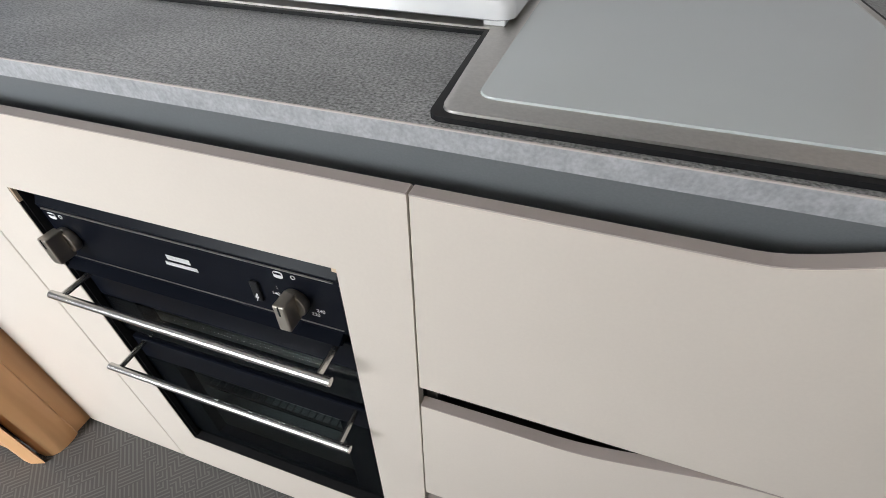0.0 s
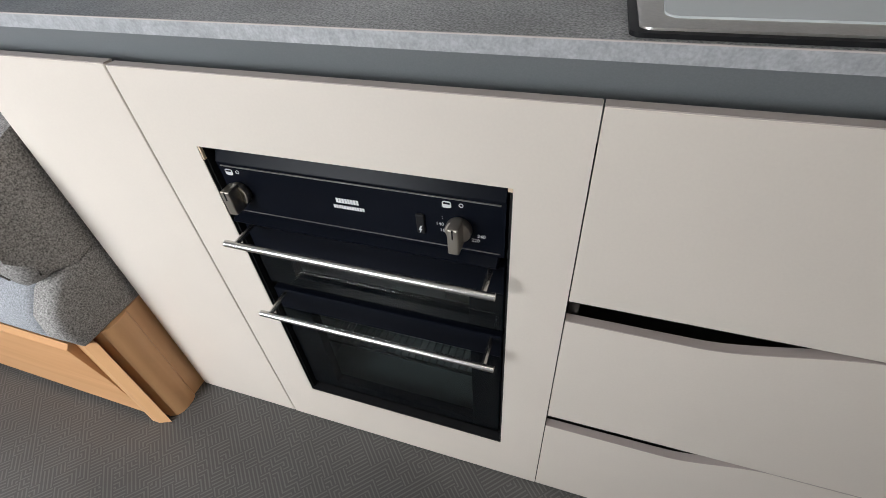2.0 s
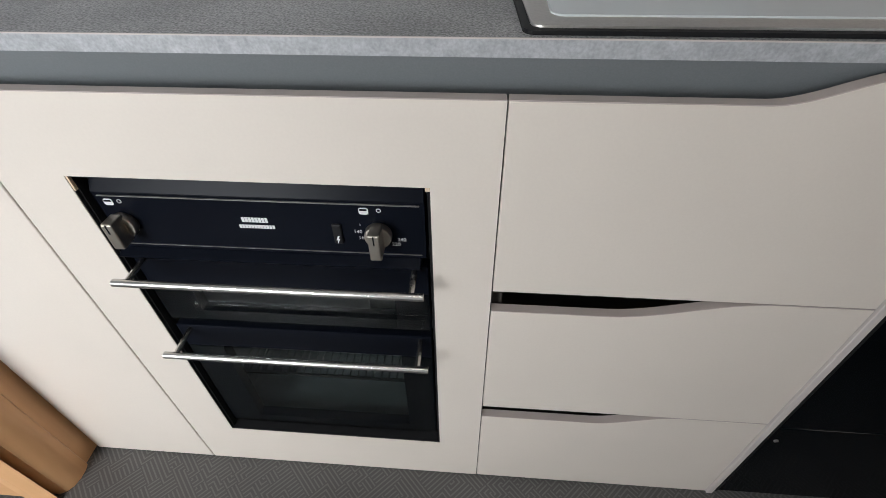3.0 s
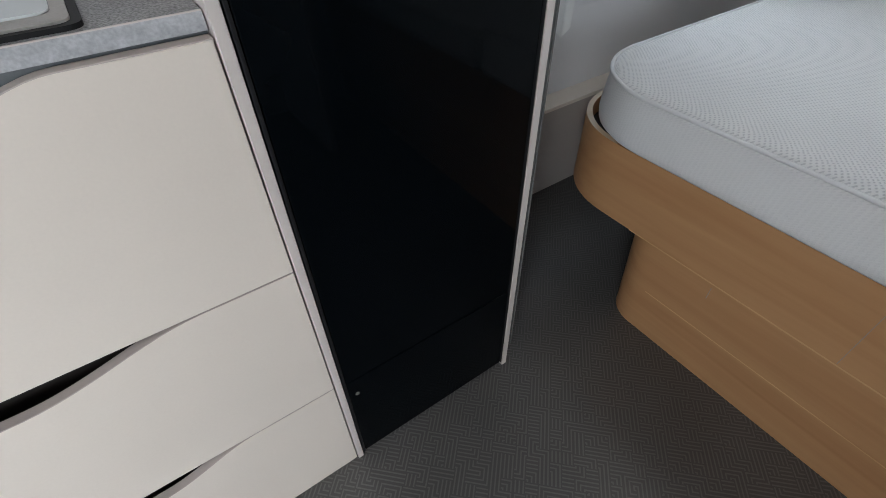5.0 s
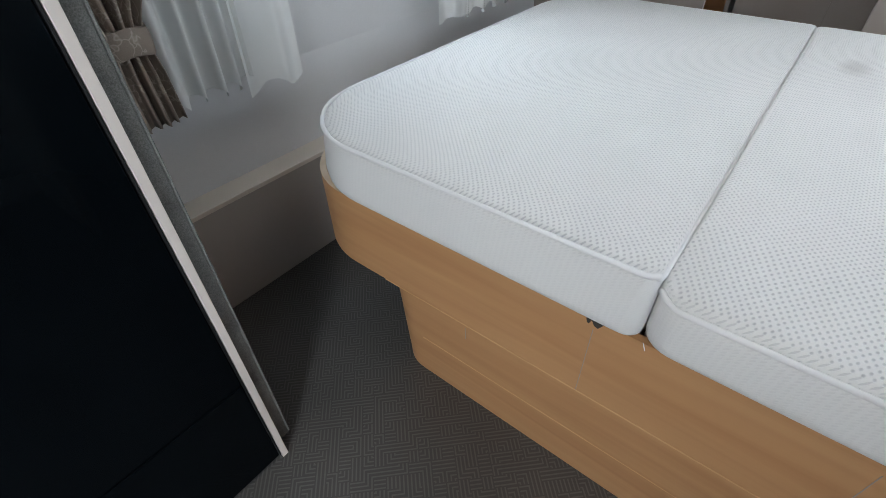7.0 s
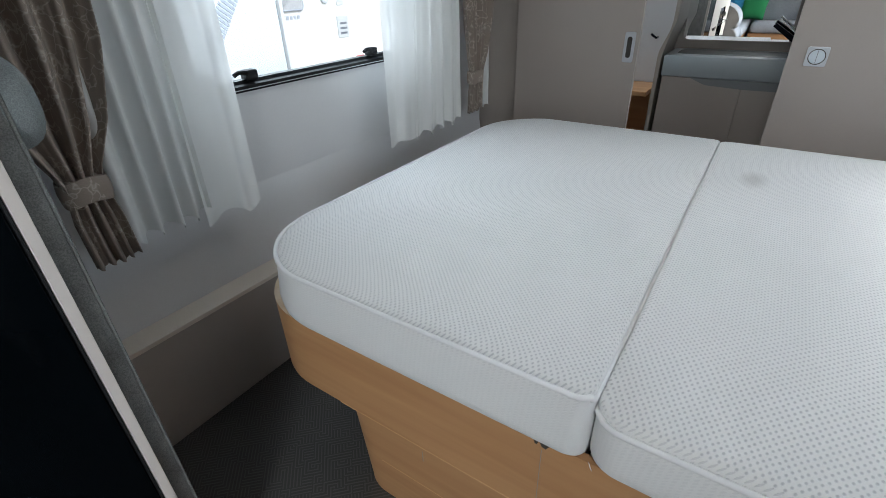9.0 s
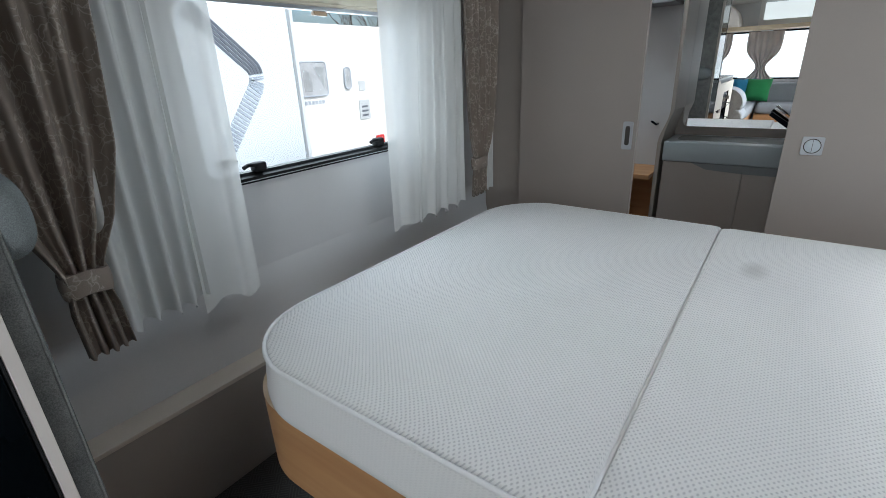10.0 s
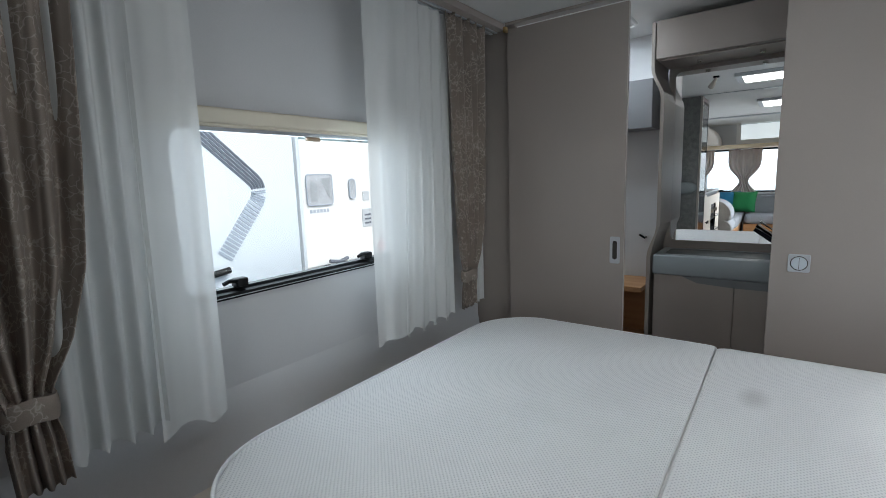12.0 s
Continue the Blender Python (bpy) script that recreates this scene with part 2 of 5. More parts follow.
def stone():
    """Grey speckled laminate with fine pale scratches."""
    m = mat("grey_stone_laminate", (0.235, 0.235, 0.235), 0.42, vary=0.18, scale=9.0, grain=0.7, grain_scale=380.0, bump=0.12, bump_scale=350)
    nt, b, tc = nodes_of(m)
    mp = nt.nodes.new("ShaderNodeMapping")
    mp.inputs["Rotation"].default_value, mp.inputs["Scale"].default_value = (0, 0, radians(35)), (3.0, 60.0, 3.0)
    nt.links.new(tc.outputs["Object"], mp.inputs["Vector"])
    no = nt.nodes.new("ShaderNodeTexNoise")
    no.inputs["Scale"].default_value, no.inputs["Detail"].default_value = 2.0, 1
    nt.links.new(mp.outputs[0], no.inputs["Vector"])
    mr = nt.nodes.new("ShaderNodeMapRange")
    mr.inputs["From Min"].default_value, mr.inputs["From Max"].default_value, mr.inputs["To Max"].default_value = 0.80, 0.84, 0.5
    nt.links.new(no.outputs[0], mr.inputs["Value"])
    old = b.inputs["Base Color"].links[0].from_socket
    nt.links.new(mixed(nt, mr.outputs[0], old, (0.45, 0.45, 0.45)), b.inputs["Base Color"])
    return m


def brocade():
    """Taupe curtain cloth with a pale branching pattern."""
    m = mat("taupe_brocade", (0.265, 0.22, 0.187), 0.55, vary=0.12, scale=5, grain=0.12, grain_scale=700, spec=0.3)
    nt, b, tc = nodes_of(m)
    vo = nt.nodes.new("ShaderNodeTexVoronoi")
    vo.feature = "DISTANCE_TO_EDGE"
    vo.inputs["Scale"].default_value = 40.0
    wob = nt.nodes.new("ShaderNodeTexNoise")
    wob.inputs["Scale"].default_value = 30.0
    nt.links.new(tc.outputs["Object"], wob.inputs["Vector"])
    add = nt.nodes.new("ShaderNodeVectorMath")
    add.operation = "MULTIPLY_ADD"
    add.inputs[1].default_value = (0.05, 0.05, 0.05)
    nt.links.new(wob.outputs["Color"], add.inputs[0])
    nt.links.new(tc.outputs["Object"], add.inputs[2])
    nt.links.new(add.outputs[0], vo.inputs["Vector"])
    mr = nt.nodes.new("ShaderNodeMapRange")
    mr.inputs["From Min"].default_value, mr.inputs["From Max"].default_value, mr.inputs["To Min"].default_value, mr.inputs["To Max"].default_value = 0.0, 0.075, 1.0, 0.0
    nt.links.new(vo.outputs["Distance"], mr.inputs["Value"])
    no = nt.nodes.new("ShaderNodeTexNoise")
    no.inputs["Scale"].default_value = 11.0
    nt.links.new(tc.outputs["Object"], no.inputs["Vector"])
    keep = math_node(nt, "MULTIPLY", mr.outputs[0], math_node(nt, "GREATER_THAN", no.outputs[0], 0.46))
    old = b.inputs["Base Color"].links[0].from_socket
    nt.links.new(mixed(nt, keep, old, (0.47, 0.41, 0.355)), b.inputs["Base Color"])
    return m


def sheer():
    m = bpy.data.materials.new("sheer_voile")
    m.use_nodes = True
    nt = m.node_tree
    nt.nodes.remove(nt.nodes["Principled BSDF"])
    tc = nt.nodes.new("ShaderNodeTexCoord")
    no = nt.nodes.new("ShaderNodeTexNoise")
    no.inputs["Scale"].default_value = 600.0
    nt.links.new(tc.outputs["Object"], no.inputs["Vector"])
    di, tl, tr = nt.nodes.new("ShaderNodeBsdfDiffuse"), nt.nodes.new("ShaderNodeBsdfTranslucent"), nt.nodes.new("ShaderNodeBsdfTransparent")
    di.inputs[0].default_value, tl.inputs[0].default_value = (0.86, 0.87, 0.86, 1), (0.66, 0.67, 0.66, 1)
    m1, m2 = nt.nodes.new("ShaderNodeMixShader"), nt.nodes.new("ShaderNodeMixShader")
    m1.inputs[0].default_value = 0.22
    nt.links.new(di.outputs[0], m1.inputs[1])
    nt.links.new(tl.outputs[0], m1.inputs[2])
    f = math_node(nt, "MULTIPLY_ADD", no.outputs[0], 0.06, 0.16)
    nt.links.new(f, m2.inputs[0])
    nt.links.new(m1.outputs[0], m2.inputs[1])
    nt.links.new(tr.outputs[0], m2.inputs[2])
    nt.links.new(m2.outputs[0], nt.nodes["Material Output"].inputs[0])
    return m


def glass(name, tint=(0.96, 0.98, 0.98), gloss=0.03):
    m = bpy.data.materials.new(name)
    m.use_nodes = True
    nt = m.node_tree
    nt.nodes.remove(nt.nodes["Principled BSDF"])
    tr, gl, mx = (nt.nodes.new(k) for k in ("ShaderNodeBsdfTransparent", "ShaderNodeBsdfGlossy", "ShaderNodeMixShader"))
    tr.inputs[0].default_value = (*tint, 1)
    gl.inputs["Roughness"].default_value, mx.inputs[0].default_value = 0.02, gloss
    nt.links.new(tr.outputs[0], mx.inputs[1])
    nt.links.new(gl.outputs[0], mx.inputs[2])
    nt.links.new(mx.outputs[0], nt.nodes["Material Output"].inputs[0])
    return m


def glow(name, color, strength):
    m = mat(name, color, 0.4)
    b = m.node_tree.nodes["Principled BSDF"]
    b.inputs["Emission Color"].default_value, b.inputs["Emission Strength"].default_value = (*color, 1), strength
    return m


VINYL, KNIT, STONE, BROCADE, SHEER = vinyl(), knit(), stone(), brocade(), sheer()
# bed oak is darker than sofa oak, its dimmer light put into colour
OAK, OAK_X, OAK_Z = wood(), wood("oak_veneer_long", (0.62, 0.35, 0.17), (0.53, 0.28, 0.125), 0), wood("oak_veneer_upright", (0.64, 0.37, 0.18), (0.54, 0.29, 0.13), 2)
SEAM = wood("oak_seam", (0.66, 0.42, 0.22), (0.58, 0.34, 0.16), 1)
EDGE_OAK = wood("pale_oak_edge", (0.72, 0.58, 0.42), (0.6, 0.46, 0.3), 0)
CREAM = mat("cream_laminate", (0.70, 0.635, 0.565), 0.38, vary=0.03, scale=4, grain=0.012, grain_scale=260, bump=0.008, bump_scale=600)
CREAM_EDGE = mat("taupe_edge_band", (0.46, 0.40, 0.37), 0.4, vary=0.03)
TAUPE = mat("taupe_laminate", (0.375, 0.33, 0.30), 0.38, vary=0.03, scale=2.5, grain=0.015, grain_scale=300)
PALE = mat("pale_taupe_edge", (0.58, 0.53, 0.50), 0.4, vary=0.03)
TAUPE_MID = mat("mid_taupe_laminate", (0.40, 0.36, 0.33), 0.4, vary=0.03)
TAUPE_DARK = mat("dark_taupe_laminate", (0.34, 0.30, 0.27), 0.4, vary=0.04)
WALL = mat("white_wall_board", (0.60, 0.60, 0.61), 0.5, vary=0.025, scale=2, grain=0.02, grain_scale=250, bump=0.05, bump_scale=300)
CEIL = mat("ceiling_board", (0.74, 0.74, 0.73), 0.6, vary=0.02, bump=0.05)
CHANNEL = mat("grey_channel_film", (0.21, 0.225, 0.235), 0.4, 0.1, vary=0.03, grain=0.05, grain_scale=500)
STEEL = mat("brushed_steel", (0.55, 0.53, 0.50), 0.40, 1.0, vary=0.04, grain=0.05, grain_scale=300)
CHROME = mat("polished_steel", (0.75, 0.74, 0.72), 0.16, 1.0, vary=0.02)
HANDLE = mat("satin_steel_bar", (0.56, 0.55, 0.53), 0.27, 1.0, vary=0.04, grain=0.06, grain_scale=200)
NICKEL = mat("satin_nickel", (0.52, 0.48, 0.42), 0.36, 1.0, vary=0.05)
ENAMEL = mat("black_enamel", (0.004, 0.0052, 0.009), 0.30, vary=0.1, spec=0.07)
BLACKGLASS = mat("black_glass_front", (0.0015, 0.0025, 0.0035), 0.06, vary=0.1, spec=0.09)
RUBBER = mat("black_rubber", (0.011, 0.011, 0.012), 0.55, vary=0.1, spec=0.2)
# near-black for chips and seams, and for shade put into gaps and insides
DARK = mat("dark_shade_and_marks", (0.045, 0.038, 0.034), 0.8, vary=0.1)
LID = mat("grey_glass_lid", (0.55, 0.59, 0.595), 0.2, vary=0.015)
WHITE_PLASTIC = mat("white_gloss_plastic", (0.8, 0.81, 0.82), 0.15, vary=0.01, coat=0.3)
WHITE_INK = mat("white_print", (0.75, 0.75, 0.75), 0.5)
FELT = mat("grey_felt", (0.15, 0.153, 0.148), 0.95, vary=0.20, scale=26, grain=0.28, grain_scale=600, bump=0.4, bump_scale=600, spec=0.15)
SOFA = mat("grey_melange_cloth", (0.265, 0.255, 0.245), 0.95, vary=0.08, scale=8, grain=0.6, grain_scale=340, bump=0.5, bump_scale=300, spec=0.1)
SOFA_LIGHT = mat("light_grey_melange_cloth", (0.30, 0.31, 0.33), 0.95, vary=0.06, scale=8, grain=0.35, grain_scale=340, bump=0.4, bump_scale=300, spec=0.1)
PIPING = mat("white_piping", (0.82, 0.82, 0.83), 0.7, vary=0.02)
BLIND = mat("cream_blind_cassette", (0.72, 0.66, 0.54), 0.45, vary=0.02)
BASIN = mat("grey_blue_resin", (0.36, 0.40, 0.42), 0.3, vary=0.03)
MIRROR = mat("mirror_silver", (0.92, 0.93, 0.93), 0.0, 1.0, vary=0.0)
SILVER = mat("silver_plastic", (0.55, 0.57, 0.60), 0.3, 0.6, vary=0.03)
GLASS, OVENGLASS = glass("window_acrylic"), glass("smoked_oven_glass", (0.64, 0.68, 0.68), 0.05)
GREEN = mat("green_cushion_cloth", (0.02, 0.19, 0.06), 0.9, vary=0.1, grain=0.1, bump=0.2)
TEAL = mat("blue_cushion_cloth", (0.02, 0.16, 0.28), 0.9, vary=0.1, grain=0.1, bump=0.2)
PURPLE = mat("purple_cushion_cloth", (0.10, 0.035, 0.13), 0.9, vary=0.1, grain=0.1, bump=0.2)
LAMP = glow("lamp_diffuser", (1.0, 0.95, 0.88), 5.6)
GRP = mat("caravan_grp_panel", (0.70, 0.74, 0.78), 0.3, vary=0.02)
GRP2 = mat("caravan_white_panel", (0.78, 0.78, 0.78), 0.35, vary=0.02)
DECAL = mat("grey_decal", (0.12, 0.13, 0.16), 0.4, vary=0.1)
DECAL2 = mat("pale_grey_decal", (0.36, 0.40, 0.47), 0.4, vary=0.1)
GRAVEL = mat("gravel", (0.30, 0.29, 0.27), 0.95, vary=0.25, scale=1.2, grain=0.5, grain_scale=60, bump=1.0, bump_scale=60)
BARK = mat("bare_branches", (0.10, 0.085, 0.07), 0.9, vary=0.2)
# reflected sky and glare on the panes put into a pale base colour
TINTED = mat("tinted_window_sky_glare", (0.42, 0.43, 0.46), 0.12, vary=0.15)
RED = mat("red_lamp_plastic", (0.45, 0.03, 0.03), 0.3)

# ---- the shell of the caravan ----
X0, X1, Y0, Y1 = -2.92, 3.665, -1.70, 0.607
setting("floor", bx(X0 - .1, X1 + .1, Y0 - .1, Y1 + .1, -0.06, 0.0), VINYL, "dark grey woven-pattern vinyl floor")
setting("ceiling", bx(X0 - .1, X1 + .1, Y0 - .1, Y1 + .1, CZ, CZ + 0.05), CEIL, "white board ceiling of the caravan")


def wall_y(name, y0, y1, xa, xb, holes, label):
    """A wall along x with openings (x0, x1, z0, z1, corner radius)."""
    bm = bmesh.new()
    xs = sorted({xa, xb, *[h[0] for h in holes], *[h[1] for h in holes]})
    for a, b in zip(xs, xs[1:]):
        hole = next((h for h in holes if h[0] <= a and h[1] >= b), None)
        if hole is None:
            bx(a, b, y0, y1, 0, CZ, bm=bm)
        else:
            if hole[2] > 0.01:
                bx(a, b, y0, y1, 0, hole[2], bm=bm)
            bx(a, b, y0, y1, hole[3], CZ, bm=bm)
    for x0, x1, z0, z1, r in holes:
        if not r:
            continue
        for cx, cz, sx, sz in ((x0, z0, 1, 1), (x1, z0, -1, 1), (x1, z1, -1, -1), (x0, z1, 1, -1)):
            pts = [(cx, cz)] + [(cx + sx * r * (1 - math.sin(k * math.pi / 12)), cz + sz * r * (1 - math.cos(k * math.pi / 12))) for k in range(7)]
            prism("y", pts, y0, y1, bm=bm)
    return setting(name, bm, WALL, label)


BW = (1.505, 2.36, 0.862, 1.352, 0.05)
wall_y("wall_side", Y1, Y1 + 0.03, X0 - .1, X1 + .1, [BW, (-2.5, -1.35, 0.85, 1.42, 0.05)], "white wall board behind kitchen and bed")
wall_y("wall_opposite", Y0 - 0.03, Y0, X0 - .1, X1 + .1, [(1.6, 2.6, 0.9, 1.42, 0.05), (-1.43, -0.57, 0.5, 1.7, 0.05)], "plain white wall board of the far side")
bm = bx(X0 - 0.03, X0, Y0, Y1, 0, 0.80)
bx(X0 - 0.03, X0, Y0, Y1, 1.50, CZ, bm=bm)
for a, b in ((Y0, -1.5), (-0.16, -0.10), (0.5, Y1)):
    bx(X0 - 0.03, X0, a, b, 0.80, 1.50, bm=bm)
setting("wall_front", bm, WALL, "white front wall with wide windows")
# added out of view to keep the door-side light off the bed front
setting("wall_light_block", bx(1.0, 1.03, Y0, -1.2, 0, CZ), WALL, "unseen plain wall added to block light, opposite the fridge")
setting("wall_rear", bx(X1, X1 + 0.03, Y0, Y1, 0, CZ), WALL, "white rear wall of the washroom")

# ---- kitchen ----
Z_TOP, Z_BOT, WY = 0.939, 0.9205, 0.013


def front_panel(name, pts, parent, thick=0.015, label=""):
    """A laminate front in the plane y = 0, from a list of (x, z)."""
    return part(name, prism("y", pts, 0.0, thick, 0.0012, 1), CREAM, parent, label)


def edge_strip(pts, parent, name="edge_band"):
    """A taupe edge band that follows an upper edge, a list of (x, z)."""
    ring = [(x, z + 0.0012) for x, z in pts] + [(x, z - 0.0002) for x, z in pts[::-1]]
    return part(name, prism("y", ring, 0.0004, 0.0146), CREAM_EDGE, parent)


end_cab = thing("end_cabinet", (-0.755, 0.3, 0), "cream laminate end cabinet beside the oven unit, closed", "cabinet")
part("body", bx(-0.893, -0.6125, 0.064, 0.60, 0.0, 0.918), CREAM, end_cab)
# dark strips added in the gap between the fronts to hold its shade
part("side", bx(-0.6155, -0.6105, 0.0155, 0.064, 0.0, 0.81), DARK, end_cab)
part("joint", bx(-0.6124, -0.6086, 0.006, 0.0154, 0.004, 0.80), RUBBER, end_cab, "dark strip shading the joint between two fronts")
part("side", bx(-0.893, -0.880, 0.016, 0.064, 0.0, 0.918), CREAM, end_cab)
front_panel("door", [(-0.895, 0.004), (-0.6125, 0.004), (-0.6125, 0.886), (-0.895, 0.886)], end_cab)
edge_strip([(-0.895, 0.886), (-0.6118, 0.886)], end_cab)

OX0, OX1, OZ0, OZ1 = -0.520, -0.080, 0.147, 0.779
AXL, AXR = -0.516, -0.084
oven_cab = thing("oven_cabinet", (-0.305, 0.3, 0), "cream laminate cabinet that frames the built-in oven", "cabinet")
# interior boards coloured near-black for the shade inside the cabinet
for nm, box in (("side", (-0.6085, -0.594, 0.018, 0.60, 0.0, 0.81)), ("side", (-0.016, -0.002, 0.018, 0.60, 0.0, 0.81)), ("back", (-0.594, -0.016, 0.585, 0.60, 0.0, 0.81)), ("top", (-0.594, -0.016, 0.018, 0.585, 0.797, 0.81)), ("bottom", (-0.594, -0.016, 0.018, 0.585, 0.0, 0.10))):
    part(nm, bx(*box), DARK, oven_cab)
bm = bx(-0.6085, OX0, 0.0, 0.015, 0.004, 0.884)
bx(OX1, -0.0008, 0.0, 0.015, 0.004, 0.884, bm=bm)
bx(OX0, OX1, 0.0, 0.015, 0.004, OZ0, bm=bm)
bx(OX0, OX1, 0.0, 0.015, OZ1, 0.884, bm=bm)
bmesh.ops.remove_doubles(bm, verts=bm.verts, dist=0.0001)
part("front", bm, CREAM, oven_cab)
edge_strip([(-0.6085, 0.884), (-0.0015, 0.884)], oven_cab)
bm = bx(OX0, OX0 + 0.0015, 0.001, 0.018, OZ0, OZ1)
bx(OX1 - 0.0015, OX1, 0.001, 0.018, OZ0, OZ1, bm=bm)
bx(OX0, OX1, 0.001, 0.018, OZ1 - 0.0015, OZ1, bm=bm)
bx(OX0, OX1, 0.001, 0.020, OZ0, OZ0 + 0.0035, bm=bm)
part("cutout_edge", bm, RUBBER, oven_cab, "black lining of the cut-out")
part("raw_edge", bx(OX0 + 0.0004, OX0 + 0.0028, 0.0008, 0.020, OZ1 - 0.022, OZ1 - 0.0004), EDGE_OAK, oven_cab, "raw pale wood in the corner of the cut-out")
part("raw_edge", bx(OX1 - 0.006, OX1 - 0.0004, 0.0008, 0.010, OZ1 - 0.006, OZ1 - 0.0004), EDGE_OAK, oven_cab)
for a, b in ((OX0 + 0.0016, AXL), (AXR, OX1 - 0.0016)):
    part("flange", bx(a, b, 0.005, 0.022, OZ0 + 0.001, OZ1 - 0.002), RUBBER, oven_cab, "black side flange of the oven")

# built-in oven and grill
oven = thing("oven", (-0.30, 0.25, 0.15), "black built-in gas oven and grill with steel handles", "oven")
AX0, AX1 = -0.515, -0.085
LINING = mat("grey_oven_lining", (0.21, 0.225, 0.23), 0.35, vary=0.2)
for box in ((AX0, AX0 + 0.012, 0.0352, 0.44, 0.152, 0.772), (AX1 - 0.012, AX1, 0.0352, 0.44, 0.152, 0.772), (AX0, AX1, 0.4402, 0.45, 0.152, 0.772), (AX0 + 0.0122, AX1 - 0.0122, 0.022, 0.44, 0.152, 0.165), (AX0 + 0.0122, AX1 - 0.0122, 0.022, 0.44, 0.484, 0.496), (AX0 + 0.0122, AX1 - 0.0122, 0.022, 0.44, 0.640, 0.652)):
    part("lining_panel", bx(*box), LINING, oven, "grey enamel oven lining")
bm = prism("x", [(-0.004, 0.657), (0.022, 0.657), (0.022, 0.768), (0.004, 0.768), (-0.006, 0.750), (-0.004, 0.742)], AX0 + 0.004, AX1 - 0.004, 0.001, 1)
control = part("control_panel", bm, ENAMEL, oven)
part("trim_line", bx(AX0 + 0.01, AX1 - 0.01, -0.0065, -0.0045, 0.7435, 0.7448), STEEL, control)
part("lower_trim_line", bx(AX0 + 0.01, AX1 - 0.01, -0.0052, -0.0035, 0.6625, 0.6634), STEEL, control)
part("lower_lip", prism("x", [(-0.012, 0.642), (0.02, 0.642), (0.02, 0.656), (-0.004, 0.656), (-0.017, 0.648)], AX0 - 0.002, AX1 - 0.012, 0.001, 1), ENAMEL, oven)


def knob(x, z, parent):
    k = part("knob", disc("y", (x, z), 0.0175, -0.016, -0.004, 28, 0.002), NICKEL, parent, "satin nickel control knob", 30)
    part("grip", bx(x - 0.0075, x + 0.0075, -0.036, -0.012, z - 0.0205, z + 0.0205, 0.002), NICKEL, k)
    part("pointer", bx(x - 0.0008, x + 0.0008, -0.0367, -0.0355, z + 0.006, z + 0.020), ENAMEL, k)


knob(-0.487, 0.700, control)
knob(-0.149, 0.699, control)
part("ignition_switch", bx(-0.209, -0.197, -0.008, -0.003, 0.680, 0.712, 0.002), RUBBER, control, "black ignition rocker switch")
part("spark_mark", prism("y", [(-0.2025, 0.694), (-0.2055, 0.687), (-0.203, 0.687), (-0.2045, 0.681), (-0.200, 0.689), (-0.2025, 0.689), (-0.200, 0.694)], -0.0088, -0.0079), WHITE_INK, control)
for gx in (-0.495, -0.165):
    g = rrect(gx - 0.006, gx + 0.006, 0.7285, 0.7385, 0.003, 4)
    part("grill_mark", prism("y", g, -0.0052, -0.0045), WHITE_INK, control)
    part("grill_mark_gap", bx(gx - 0.0045, gx + 0.0045, -0.0058, -0.0051, 0.7345, 0.7370), ENAMEL, control)
for gx in (-0.480, -0.146):
    ring = tube([(gx + 0.0026 * math.cos(a * math.tau / 14), -0.0048, 0.735 + 0.0026 * math.sin(a * math.tau / 14)) for a in range(14)], 0.0006, 5, True)
    part("dot_ring", ring, WHITE_INK, control)
for w0, w1, z0, z1 in ((-0.326, -0.291, 0.709, 0.7165), (-0.332, -0.284, 0.699, 0.7045)):
    bm = bmesh.new()
    n = 8 if z0 > 0.705 else 12
    for k in range(n):
        a = w0 + (w1 - w0) * k / n
        bx(a, a + (w1 - w0) / n * 0.78, -0.0052, -0.0045, z0, z1, bm=bm)
    part("maker_mark", bm, WHITE_INK, control, "small white maker's mark of plain bars")


def lettering(text, x, z, size, parent, mtl):
    cu = bpy.data.curves.new("numeral", "FONT")
    cu.body, cu.size, cu.extrude, cu.align_x, cu.align_y = text, size, 0.0002, "CENTER", "CENTER"
    tmp = bpy.data.objects.new("tmp", cu)
    scene.collection.objects.link(tmp)
    me = bpy.data.meshes.new_from_object(tmp.evaluated_get(bpy.context.evaluated_depsgraph_get()))
    bpy.data.objects.remove(tmp)
    bm2 = bmesh.new()
    bm2.from_mesh(me)
    bpy.data.meshes.remove(me)
    bmesh.ops.transform(bm2, matrix=pose(x, -0.0050, z, 90, 0, 0), verts=bm2.verts)
    return part("numeral", bm2, mtl, parent)


for text, x, z in (("140", -0.176, 0.700), ("160", -0.171, 0.690), ("220", -0.128, 0.681), ("240", -0.120, 0.689), (":", -0.172, 0.712)):
    lettering(text, x, z, 0.0075, control, WHITE_INK)


BACK = 0.016  # how far the oven's face lies behind the fronts


